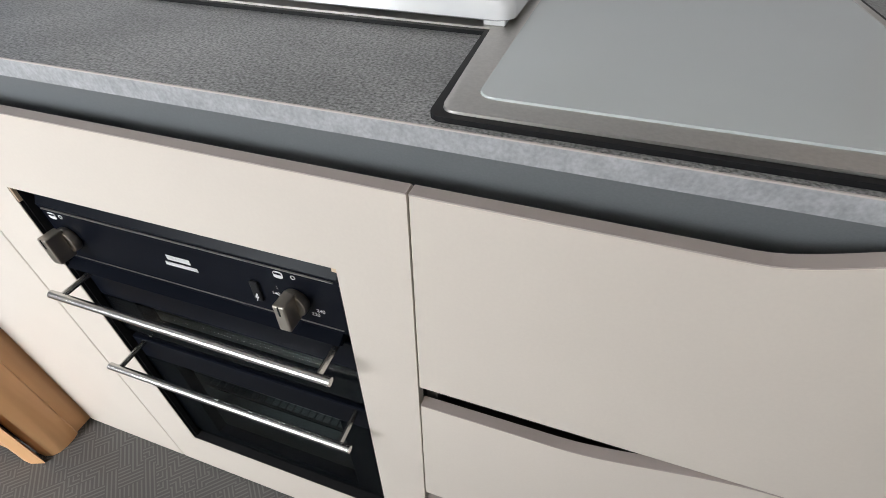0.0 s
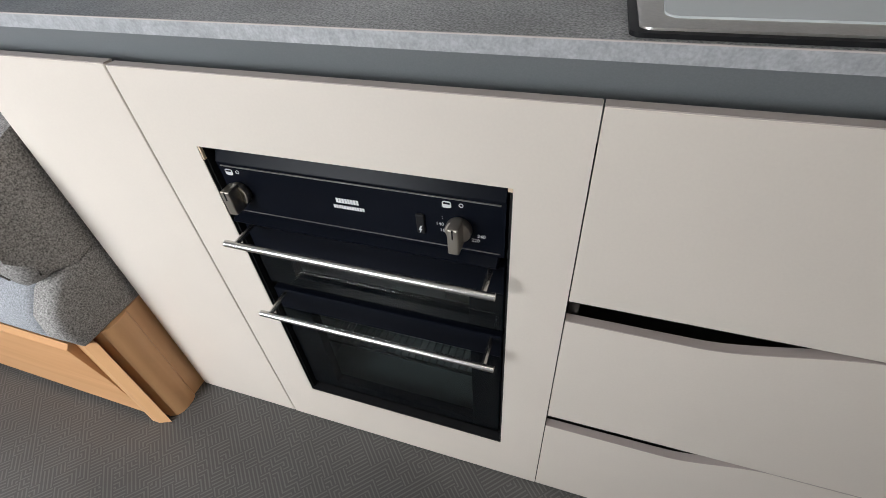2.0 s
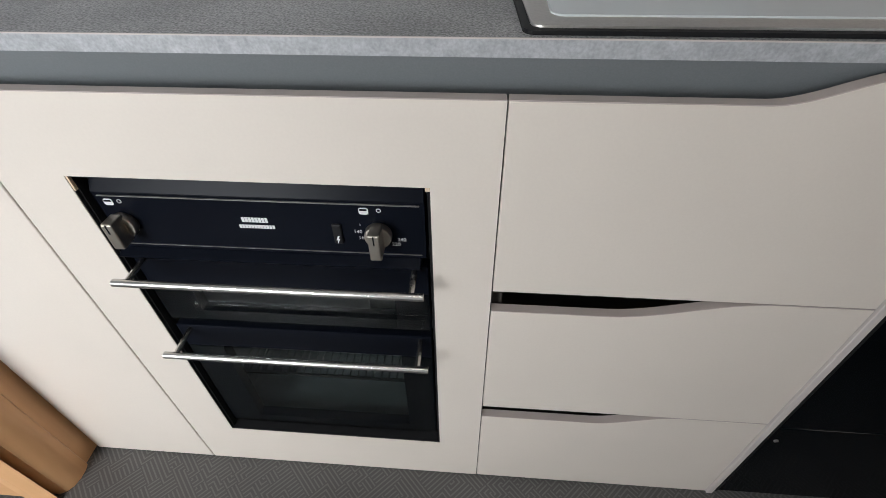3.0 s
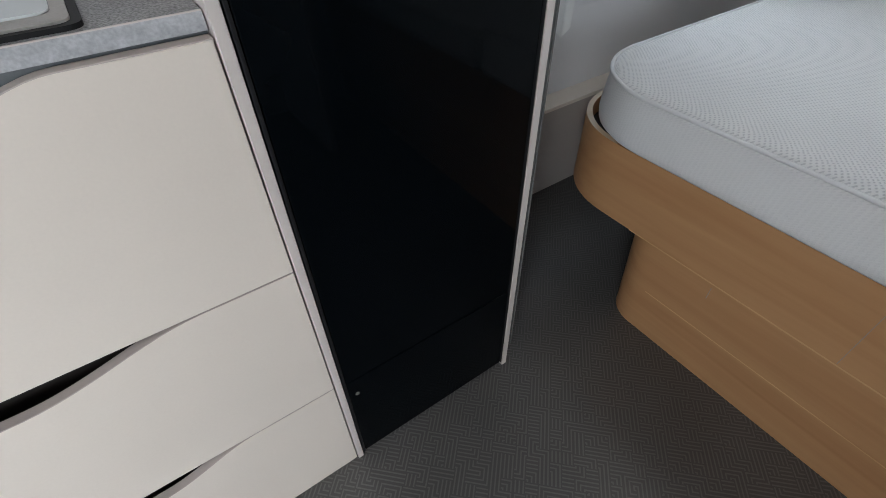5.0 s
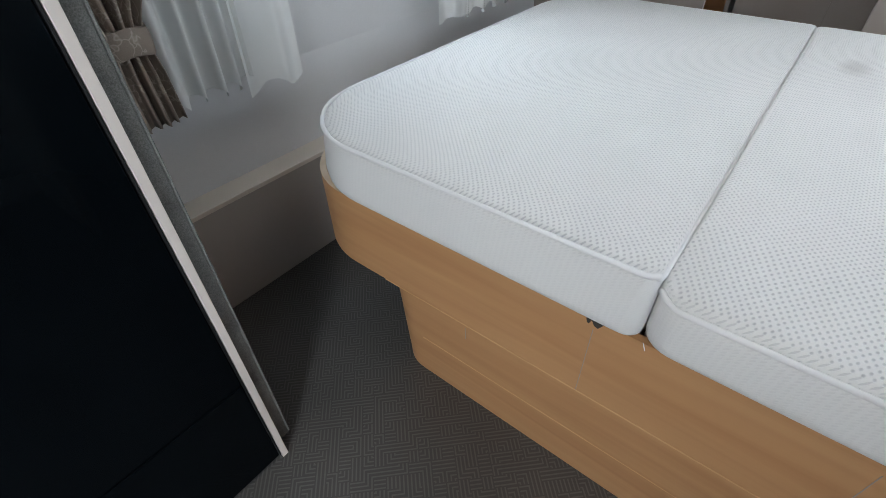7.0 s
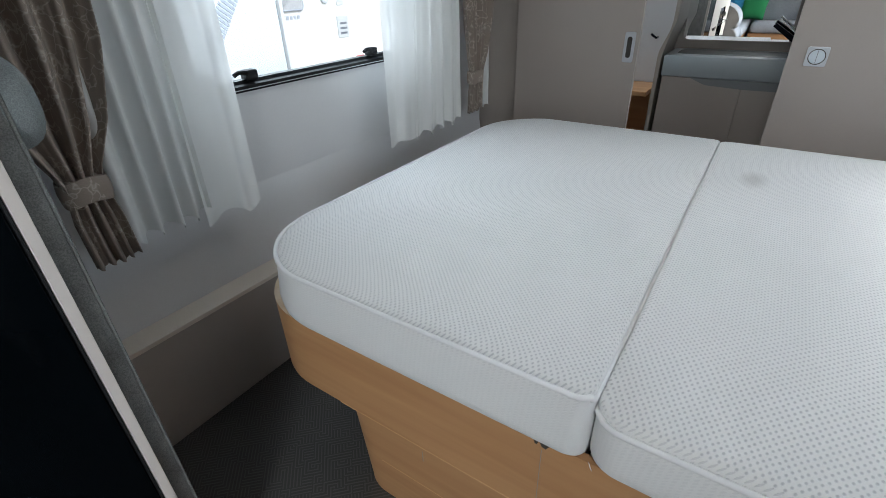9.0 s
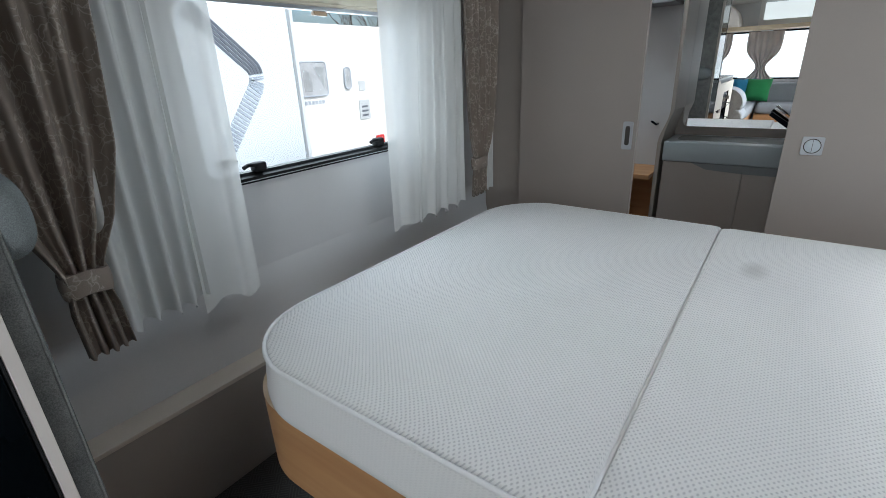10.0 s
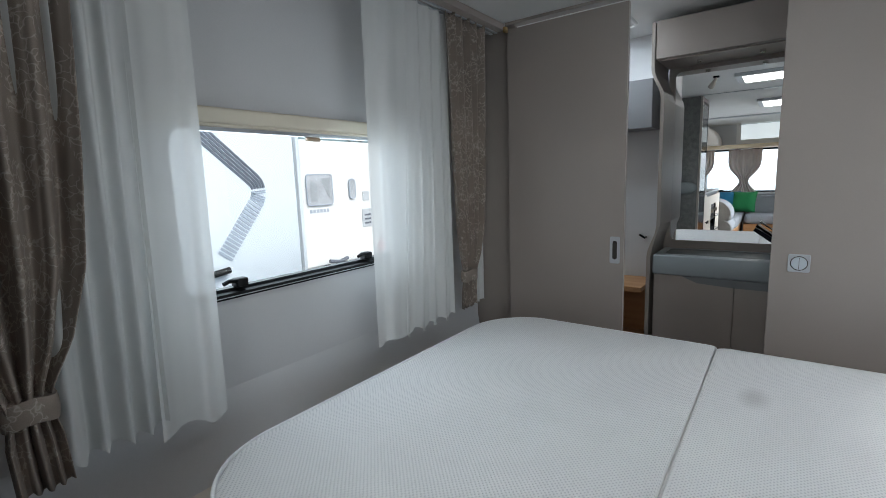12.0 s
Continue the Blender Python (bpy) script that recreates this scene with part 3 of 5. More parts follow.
def oven_door(z0, z1, hz):
    """A black-framed glass door that hangs below a steel bar handle."""
    d = part("oven_door", bx(AX0 + 0.003, AX1 - 0.003, -0.003, 0.018, z1 - 0.055, z1, 0.002), ENAMEL, oven, "black oven door with a smoked glass pane")
    bm = bx(AX0 + 0.003, AX0 + 0.064, -0.002, 0.018, z0, z1 - 0.055, 0.001)
    bx(AX1 - 0.056, AX1 - 0.003, -0.002, 0.018, z0, z1 - 0.055, 0.001, bm=bm)
    bx(AX0 + 0.064, AX1 - 0.056, -0.002, 0.018, z0, z0 + 0.022, 0.001, bm=bm)
    part("door_frame", bm, ENAMEL, d)
    part("pane", bx(AX0 + 0.004, AX1 - 0.004, -0.0052, -0.0026, z0 + 0.001, z1 - 0.0555), OVENGLASS, d)
    bar = part("handle", tube([(-0.506, -0.040 - BACK, hz), (-0.089, -0.040 - BACK, hz)], 0.0056, 14), HANDLE, d, "round brushed steel bar handle", 30)
    for px in (-0.489, -0.106):
        part("handle_post", tube([(px, -0.040 - BACK, hz), (px, 0.0, hz + 0.002)], 0.0042, 10), HANDLE, bar, "", 30)


oven_door(0.499, 0.638, 0.637)
oven_door(0.168, 0.482, 0.472)
shelf = part("oven_shelf", bx(AX0 + 0.02, AX1 - 0.02, 0.045, 0.05, 0.268, 0.273), CHROME, oven, "chrome wire oven shelf")
for k in range(24):
    part("shelf_wire", tube([(AX0 + 0.03 + k * 0.0158, 0.048, 0.2705), (AX0 + 0.03 + k * 0.0158, 0.40, 0.2705)], 0.0016, 6), CHROME, shelf)
part("grill_pan", bx(AX0 + 0.03, AX1 - 0.03, 0.06, 0.40, 0.535, 0.555, 0.004), STEEL, oven, "dull steel grill pan")
part("slot_rail", bx(-0.19, -0.125, 0.03, 0.04, 0.51, 0.57), STEEL, oven)

for ob in oven.children:
    ob.location.y += BACK


# three drawers
drawer_unit = thing("drawer_unit", (0.25, 0.3, 0), "cream laminate drawer unit with scooped finger grips, closed", "drawers")
# dark boards: shade seen through the finger grips put into their colour
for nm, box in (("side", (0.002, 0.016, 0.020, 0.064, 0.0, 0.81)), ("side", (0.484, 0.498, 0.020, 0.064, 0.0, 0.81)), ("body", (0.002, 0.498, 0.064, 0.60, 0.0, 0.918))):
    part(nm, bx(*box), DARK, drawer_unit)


def grip_line(z_low, z_high, xa, xb, n=12):
    """The edge of a front: low on the grip's side, rising to the closed part."""
    return [(xa + (xb - xa) * k / n, z_low + (z_high - z_low) * ease(k / n, 0, 1)) for k in range(n + 1)]


def drawer(zb, z_low, z_high, xa, xb):
    top = [(0.0009, z_low)] + grip_line(z_low, z_high, xa, xb) + [(0.4975, z_high)]
    d = front_panel("drawer_front", [(0.0009, zb), (0.4975, zb)] + top[::-1], drawer_unit)
    edge_strip(top, d)
    return d


drawer(0.6105, 0.884, 0.9165, 0.245, 0.372)
drawer(0.3035, 0.569, 0.6085, 0.165, 0.375)
drawer(0.004, 0.267, 0.3015, 0.20, 0.35)

partition = thing("fridge_partition", (0.506, 0.3, 0), "taupe edge panel between the drawers and the fridge", "panel")
part("panel", bx(0.4995, 0.5125, -0.003, 0.60, 0.0, CZ - 0.002, 0.001, 1), PALE, partition)

channel = thing("grip_channel", (-0.2, 0.04, 0.86), "grey curved grip channel under the worktop", "trim")
prof = [(0.020, 0.9200), (0.025, 0.905), (0.034, 0.885), (0.044, 0.862), (0.051, 0.838), (0.055, 0.815), (0.063, 0.815), (0.063, 0.9200)]
part("channel", prism("x", prof, -0.890, 0.4985), CHANNEL, channel, "", 30)
part("end_cap", prism("x", [(y - 0.002, z) for y, z in prof[:5]] + [(0.063, 0.838), (0.063, 0.9200)], -0.8945, -0.8902), CHANNEL, channel)
part("lower_lip", bx(-0.890, 0.4985, 0.046, 0.0545, 0.812, 0.8148), RUBBER, channel, "dark lower lip")

worktop = thing("worktop", (-0.2, 0.3, 0.92), "grey speckled stone-look laminate worktop", "worktop")
part("slab", bx(-0.905, 0.4985, WY, 0.599, Z_BOT, Z_TOP, 0.0012), STONE, worktop)
part("front_edge", bx(-0.904, 0.498, WY - 0.0012, WY - 0.0001, Z_BOT + 0.0008, Z_TOP - 0.0006), mat("pale_stone_edge", (0.38, 0.39, 0.405), 0.4, vary=0.16, scale=70, grain=0.14, grain_scale=320), worktop, "paler stone-look edge band")
part("edge_line", bx(-0.904, 0.498, WY - 0.0014, WY + 0.0004, Z_TOP - 0.0010, Z_TOP + 0.0002), PALE, worktop, "thin pale line along the edge")

# hob and sink with one stepped steel rim
hob = thing("hob_and_sink", (0.0, 0.3, Z_TOP), "brushed steel hob and sink unit with a grey glass lid", "hob")


def step_outline(o):
    """Plan of the steel plate, wide on the hob's side, narrow beside it; o: how far it is drawn in."""
    q = rrect(0.017 + o, 0.401 - o, 0.028 + o, 0.50 - o, 0.012, 5)
    left = [(0.017 + o, 0.50 - o), (-0.43 + o, 0.50 - o), (-0.43 + o, 0.225 + o), (0.008 + o, 0.225 + o)]
    i = next(k for k, p in enumerate(q) if p[1] > 0.45 and p[0] < 0.1)
    return q[:i] + left


part("seal", prism("z", step_outline(-0.0075), Z_TOP, Z_TOP + 0.0042), RUBBER, hob, "black rubber seal")
part("rim_plate", prism("z", step_outline(0.0), Z_TOP + 0.001, Z_TOP + 0.0065, 0.0015, 2), STEEL, hob, "brushed steel rim", 30)
part("lid", prism("z", rrect(0.038, 0.389, 0.055, 0.48, 0.012, 6), Z_TOP + 0.0062, Z_TOP + 0.0085, 0.0008, 1), LID, hob, "grey glass hob lid, closed", 30)
part("lid_gasket", prism("z", rrect(0.041, 0.386, 0.058, 0.477, 0.01, 4), Z_TOP + 0.0055, Z_TOP + 0.0063), RUBBER, hob)

rack = thing("drainer", (-0.18, 0.35, Z_TOP), "white glossy plastic drainer set over the sink", "drainer")
rings = []
for dz, o in ((0.0115, 0.003), (0.0135, 0.0), (0.025, 0.001), (0.030, 0.004), (0.0320, 0.012), (0.031, 0.022), (0.023, 0.026)):
    rings.append([(x, y, Z_TOP + dz) for x, y in rrect(-0.40 + o, 0.028 - o, 0.226 + o, 0.49 - o, 0.018, 6)])
part("tray", loft(rings), WHITE_PLASTIC, rack, "", 40)
for fx in (-0.385, 0.008):
    for fy in (0.238, 0.465):
        part("foot", bx(fx - 0.012, fx + 0.012, fy - 0.008, fy + 0.012, Z_TOP + 0.0064, Z_TOP + 0.014, 0.002), WHITE_PLASTIC, rack)

# ---- fridge ----
fridge = thing("fridge", (0.715, 0.3, 0), "tall fridge with glossy black doors", "fridge")
part("body", bx(0.516, 0.916, 0.024, 0.585, 0.004, 1.855), ENAMEL, fridge)
part("lower_door", bx(0.520, 0.914, 0.0, 0.022, 0.012, 0.291, 0.0025), BLACKGLASS, fridge, "small glossy black lower door")
door = part("door", bx(0.520, 0.914, 0.0, 0.022, 0.294, 1.84, 0.0025), BLACKGLASS, fridge, "tall glossy black door")
part("edge_profile", bx(0.5145, 0.5195, -0.002, 0.022, 0.012, 1.84, 0.001), RUBBER, door)
part("edge_profile", bx(0.9145, 0.918, -0.002, 0.022, 0.012, 1.84, 0.001), RUBBER, door)
part("screw", disc("y", (0.536, 0.247), 0.0045, -0.0015, 0.001, 14, 0.0005), STEEL, door)
side_panel = thing("side_panel", (0.926, 0.3, 0), "pale taupe side panel of the fridge cupboard", "panel")
part("panel", bx(0.9187, 0.9323, -0.0018, 0.598, 0.0, CZ - 0.002), TAUPE_MID, side_panel)
part("edge_band", bx(0.9185, 0.9325, -0.004, -0.0019, 0.0, CZ - 0.002, 0.0006, 1), PALE, side_panel, "pale taupe edge band")
top_box = thing("overhead_cupboard", (0.715, 0.3, 1.86), "dark panel above the fridge", "cupboard")
part("front", bx(0.5135, 0.9175, 0.0, 0.59, 1.86, CZ - 0.003, 0.001, 1), TAUPE_DARK, top_box)
pad = thing("felt_pad", (0.95, 0.3, 0.0), "grey felt wall covering with a rounded head pad", "wall pad")
part("cover", bx(0.9335, 0.961, 0.016, 0.595, 0.03, CZ - 0.004, 0.006, 2), FELT, pad, "", 40)
part("piped_seam", tube([(0.9605, 0.0165, 0.04 + 0.06 * k) for k in range(31)], 0.0022, 6), FELT, pad, "stitched felt seam", 60)
bm = bmesh.new()
bmesh.ops.create_uvsphere(bm, u_segments=28, v_segments=18, radius=1.0)
for v in bm.verts:
    v.co = Vector((0.966 + 0.043 * math.copysign(abs(v.co.x) ** 0.75, v.co.x), 0.160 + 0.145 * math.copysign(abs(v.co.y) ** 0.6, v.co.y), 1.013 + 0.060 * math.copysign(abs(v.co.z) ** 0.8, v.co.z)))
part("head_pad", bm, mat("grey_blue_felt", (0.19, 0.21, 0.215), 0.95, vary=0.08, grain=0.25, grain_scale=700, bump=0.4, bump_scale=600, spec=0.15), pad, "rounded grey cloth head pad", 60)

# ---- bed ----
BX0, BX1, RIM = 1.260, 2.598, 0.500
bed = thing("bed_base", (1.95, -0.7, 0), "island bed base veneered in golden oak, rounded at the foot", "bed")
lower = [[(x, y, z) for x, y in rrect(x0, 2.55, Y0 + 0.004, y1, (0.0, 0.0, 0.09, r), 12)] for z, x0, y1, r in ((0.0, 1.3015, -0.012, 0.088), (0.009, 1.3005, -0.012, 0.09), (0.3095, 1.2745, -0.006, 0.10))]
part("plinth", loft(lower), OAK, bed, "golden oak plinth", 30)
upper = rrect(1.2734, 2.615, Y0 + 0.004, 0.2714, (0.0, 0.0, 0.20, 0.206), 16)
inner = rrect(1.2874, 2.601, Y0 + 0.018, 0.2574, (0.0, 0.0, 0.186, 0.192), 16)
rings = [[(x, y, z) for x, y in ring] for ring, z in ((upper, 0.309), (upper, RIM - 0.002), (upper, RIM), (inner, RIM), (inner, 0.33))]
part("surround", loft(rings, caps=False), OAK, bed, "curved golden oak surround", 30)
part("rim_edge", loft([[(x, y, RIM + 0.0008) for x, y in upper if y > -0.05], [(x, y, RIM + 0.0010) for x, y in inner if y > -0.05]], False, False), EDGE_OAK, bed, "pale plywood edge of the surround")
part("slat_board", prism("z", rrect(1.288, 2.60, Y0 + 0.019, 0.2568, (0.0, 0.0, 0.186, 0.192), 16), 0.3105, 0.455), DARK, bed)
part("seam", bx(1.2726, 1.2740, Y0 + 0.01, -0.03, 0.3075, 0.3105), SEAM, bed, "fine pale seam in the veneer")
for y, z0, z1 in ((-0.498, 0.313, 0.478), (-0.253, 0.262, 0.307), (-0.86, 0.313, 0.478)):
    dx = 0.0 if z0 > 0.3 else 0.0028
    part("joint", bx(1.2728 + dx, 1.2745 + dx, y - 0.0006, y + 0.0006, z0, z1), TAUPE_DARK, bed, "fine upright joint in the veneer")
part("seam", prism("y", [(1.2873, 0.152), (1.2883, 0.152), (1.2881, 0.1545), (1.2871, 0.1545)], Y0 + 0.01, -0.12), SEAM, bed, "fine pale seam in the veneer")
for y, w, d in ((-0.502, 0.012, 0.004), (-0.488, 0.006, 0.002)):
    part("chipped_edge", prism("x", [(y - w, RIM + 0.0006), (y + w, RIM + 0.0006), (y + 0.35 * w, RIM - 0.5 * d - 0.012), (y - 0.2 * w, RIM - d - 0.012)], 1.2727, 1.2760), DARK, bed, "chipped dark spot on the veneer edge")
part("thread", tube([(1.2725, -0.570, RIM + 0.002), (1.270, -0.574, RIM - 0.004), (1.2722, -0.576, RIM - 0.012)], 0.0008, 5), PIPING, bed, "loose white thread")


def mattress(name, y0, y1, radii, label, lo=1.0, hi=1.0, pz=0.624, slump=0.0):
    """One piece of the mattress, which sits in the surround and bulges over its edge; lo, hi: how far its two ends across the bed are rounded off; slump: how far its edge sags."""
    m = thing(name, (1.95, (y0 + y1) / 2, 0.457), label, "mattress", "mattress in two pieces")
    levels = ((0.457, 0.050), (0.460, 0.034), (0.498, 0.0285), (0.502, 0.020), (0.505, 0.006), (0.512, -0.001), (0.53, -0.003), (0.56, 0.0), (0.59, 0.003), (0.612, 0.006), (pz, 0.009), (0.630, 0.016), (0.634, 0.035), (0.637, 0.08), (0.638, 0.16), (0.6385, 0.26))
    rings = [[(x, y, z - slump * ease(z, 0.53, 0.62) * (1 - ease(x, BX0 + 0.02, BX0 + 0.22))) for x, y in rrect(BX0 + o, BX1 - o, y0 + o * lo, y1 - o * hi, tuple(max(0.010, r - o * 0.8) for r in radii), 14)] for z, o in levels]
    part("cover", loft(rings), KNIT, m, "", 60)
    path = [(x, y, pz + 0.001 - slump * (1 - ease(x, BX0 + 0.02, BX0 + 0.22)) + 0.0006 * math.sin(x * 31 + y * 47) - (0.007 if abs(y + 0.561) < 0.004 else 0.0)) for x, y in rrect(BX0 + 0.006, BX1 - 0.006, y0 + 0.006 * lo, y1 - 0.006 * hi, tuple(max(0.012, r - 0.006) for r in radii), 14)]
    part("piping", tube(path, 0.0046, 8, True), PIPING, m, "white piped edge", 60)
    return m


mattress("foot_mattress", -0.5608, 0.234, (0.03, 0.03, 0.226, 0.226), "white knitted foam mattress foot piece with piped edge", 0.06, 1.0)
mattress("head_mattress", Y0 + 0.03, -0.5612, (0.02, 0.02, 0.05, 0.05), "white knitted foam mattress head piece with piped edge", 1.0, 0.06, 0.616, 0.026)

side_box = thing("wall_box", (2.0, 0.55, 0), "pale taupe boxed ledge along the wall", "ledge")
part("front", bx(0.968, 2.972, 0.4905, 0.506, 0.004, 0.330, 0.001, 1), TAUPE_MID, side_box)
part("top", bx(0.968, 2.972, 0.4885, 0.606, 0.3305, 0.344, 0.002), CREAM, side_box, "paler ledge top")
part("coving", prism("x", [(0.6065, 0.3445), (0.566, 0.3445), (0.569, 0.352), (0.592, 0.50), (0.6065, 0.59)], 0.968, 2.972), WALL, side_box, "white sloped lining above the ledge", 30)

# ---- rear partition and sliding doors ----
# panel takes the darker taupe to carry the shadow it stands in
stile = thing("door_post", (3.0, 0.5, 0), "taupe fixed panel between wall and sliding door, darkened for shadow", "panel")
part("panel", bx(2.999, 3.016, 0.36, 0.605, 0.0, CZ - 0.003, 0.001, 1), TAUPE_DARK, stile)
left_door = thing("sliding_door", (2.986, 0.12, 0), "taupe laminate sliding door with recessed grip, half open", "door")
part("leaf", bx(2.976, 2.996, -0.158, 0.392, 0.006, CZ - 0.03, 0.0015), TAUPE, left_door)
grip = part("grip_plate", prism("x", rrect(-0.144, -0.101, 0.800, 0.918, 0.008, 4), 2.9725, 2.9765, 0.001, 1), SILVER, left_door, "silver recessed grip")
# flat dark plate: the hollow's shade put into colour
part("grip_hollow_shade", prism("x", rrect(-0.132, -0.113, 0.818, 0.900, 0.009, 6), 2.9716, 2.9727), DARK, grip)
part("edge_band", bx(2.9765, 2.9955, -0.1595, -0.1582, 0.006, CZ - 0.03), PALE, left_door)
right_door = thing("fixed_wall_panel", (2.98, -1.2, 0), "taupe laminate wall panel carrying a round switch", "panel")
part("leaf", bx(2.971, 2.991, Y0 + 0.002, -0.677, 0.0, CZ - 0.003, 0.0015), TAUPE, right_door)
sw = thing("light_switch", (2.968, -0.761, 0.82), "square silver light switch with a round white button", "switch")
part("plate", prism("x", rrect(-0.793, -0.729, 0.821, 0.885, 0.006, 4), 2.9655, 2.9712, 0.0015, 2), SILVER, sw)
part("button", disc("x", (-0.761, 0.853), 0.0225, 2.9620, 2.9660, 28, 0.001), mat("pale_switch_button", (0.6, 0.66, 0.70), 0.3), sw, "pale round rocker button", 30)
part("button_ring", tube([(2.9650, -0.761 + 0.0245 * math.cos(k * math.tau / 28), 0.853 + 0.0245 * math.sin(k * math.tau / 28)) for k in range(28)], 0.0013, 6, True), DARK, sw)
part("button_split", bx(2.9613, 2.9623, -0.7616, -0.7604, 0.832, 0.874), DARK, sw)
track = thing("ceiling_track", (2.98, -0.5, CZ), "slim dark sliding door track on the ceiling", "trim")
part("rail", bx(2.962, 3.012, -1.69, 0.395, CZ - 0.014, CZ - 0.001, 0.001, 1), TAUPE_DARK, track)

# ---- washroom ----
wash = thing("washbasin_unit", (3.62, -0.45, 0), "taupe washbasin cabinet with grey basin and overhead locker", "washbasin")
WX, MX = 3.48, 3.745
part("cabinet", bx(WX + 0.018, 3.795, -0.76, -0.200, 0.02, 0.73), TAUPE_DARK, wash)
part("left_door", prism("y", [(WX, 0.05), (WX + 0.017, 0.05), (WX + 0.017, 0.712), (WX, 0.712)], -0.552, -0.205), TAUPE, wash)
part("right_door", bx(WX, WX + 0.017, -0.76, -0.556, 0.05, 0.690), TAUPE, wash)
part("grip_recess", prism("x", [(-0.33, 0.7135), (-0.36, 0.700), (-0.40, 0.684), (-0.552, 0.675), (-0.76, 0.675), (-0.76, 0.7135)], WX - 0.002, WX + 0.010), CHANNEL, wash, "grey scooped grip")
bm = bx(WX - 0.006, MX + 0.03, -0.78, -0.196, 0.715, 0.812, 0.006, 3)
part("basin", bm, BASIN, wash, "grey-blue resin washbasin", 40)
# flat sheet in darker resin grey: the bowl's shade as colour
part("basin_hollow_shade", prism("z", rrect(WX + 0.05, MX - 0.03, -0.72, -0.24, 0.05, 6), 0.8122, 0.8135), mat("basin_inner_shade", (0.28, 0.31, 0.32), 0.25), wash)
prof = [(-0.166, 0.02), (-0.166, 0.80)] + [(-0.166 - 0.042 * ease(z, 0.80, 0.96), z) for z in (0.83, 0.86, 0.89, 0.92, 0.96)] + [(-0.208 + 0.046 * ease(z, 1.58, 1.72), z) for z in (1.58, 1.61, 1.64, 1.67, 1.70, 1.72)] + [(-0.160, 1.93), (-0.176, 1.93), (-0.176, 1.735)] + [(-0.224 + 0.048 * ease(z, 1.58, 1.72), z) for z in (1.70, 1.67, 1.64, 1.61, 1.58)] + [(-0.224, 0.96), (-0.210, 0.92), (-0.195, 0.86), (-0.184, 0.80), (-0.184, 0.02)]
part("side_cheek", prism("x", prof, WX - 0.004, 3.795), TAUPE_DARK, wash, "curved dark taupe cheek")
part("locker", bx(WX, 3.795, -0.80, -0.180, 1.762, 1.935, 0.002), TAUPE, wash, "taupe overhead locker")
part("locker_floor", bx(WX + 0.03, MX - 0.01, -0.80, -0.186, 1.755, 1.7615), TAUPE_DARK, wash)
part("back_board", bx(MX + 0.006, 3.796, -1.0, -0.190, 0.80, 1.76), TAUPE_DARK, wash)
for py in (-0.35, -0.60):
    part("spot_lamp", disc("z", (3.6, py), 0.012, 1.742, 1.755, 12, 0.001), CHROME, wash)
mirror = thing("mirror", (MX, -0.6, 0.8), "frameless mirror with rounded corners above the basin", "mirror")
part("silver", prism("x", rrect(-0.98, -0.224, 0.856, 1.735, 0.03, 6), MX, MX + 0.004), MIRROR, mirror)
part("rim", tube([(MX + 0.001, y, z) for y, z in rrect(-0.982, -0.222, 0.854, 1.737, 0.03, 6)], 0.003, 6, True), TAUPE, mirror)
tap = thing("tap", (3.66, -0.70, 0.81), "dark metal basin tap with a slanting spout", "tap")
part("base", disc("z", (3.66, -0.735), 0.02, 0.8125, 0.86, 18, 0.002), ENAMEL, tap, "", 30)
part("spout", prism("x", [(-0.735, 0.835), (-0.735, 0.865), (-0.615, 0.945), (-0.605, 0.930)], 3.645, 3.675, 0.003, 2), ENAMEL, tap)
part("lever", prism("x", [(-0.75, 0.865), (-0.735, 0.875), (-0.63, 0.962), (-0.622, 0.955)], 3.65, 3.67, 0.002, 1), CHROME, tap)
wash_shelf = thing("oak_shelf_box", (3.7, 0.1, 0), "open oak shelf box below the washroom wall", "shelf")
part("top", bx(3.50, 3.795, -0.15, 0.597, 0.605, 0.63, 0.003), OAK, wash_shelf)
part("back", bx(3.775, 3.795, -0.15, 0.597, 0.0, 0.605), OAK, wash_shelf)
part("shelf", bx(3.50, 3.775, -0.15, 0.597, 0.29, 0.31, 0.002), OAK, wash_shelf)
part("cheek", bx(3.50, 3.775, 0.575, 0.597, 0.0, 0.605), OAK, wash_shelf)
# block added where the washroom wall lies in shade, coloured dark for it
recess_shade = thing("washroom_recess_shade", (3.7, 0.1, 1.5), "dark block for the shaded recess in the washroom", "locker")
part("front", bx(3.60, 3.795, -0.155, 0.597, 1.47, 1.72, 0.003), mat("recess_shade_grey", (0.17, 0.17, 0.18), 0.45, vary=0.05), recess_shade)
# unseen rooflight, added to go with the washroom lamp
roof_hatch = thing("added_washroom_rooflight", (3.24, 0.1, CZ), "unseen white rooflight frame added to the washroom ceiling", "rooflight", "", "structure")
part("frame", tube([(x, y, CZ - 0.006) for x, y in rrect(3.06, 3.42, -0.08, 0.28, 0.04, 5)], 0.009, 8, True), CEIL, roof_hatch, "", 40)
hook = thing("coat_hook", (3.78, -0.07, 0.88), "small dark wall hook", "hook")
part("hook", tube([(3.798, -0.10, 0.865), (3.76, -0.10, 0.865), (3.745, -0.075, 0.885)], 0.006, 8), ENAMEL, hook)


def fitted(th, s, b):
    """Scales a thing by s along each axis about the origin, then moves it by b."""
    base = Vector(th["base"])
    th.scale = s
    th.location = Vector((s[0] * base.x + b[0], s[1] * base.y + b[1], s[2] * base.z + b[2]))


# the washroom units are a little smaller than the standard sizes above
for th in (wash, mirror, tap):
    fitted(th, (0.96, 0.9566, 0.9536), (-0.024, -0.018, 0.019))
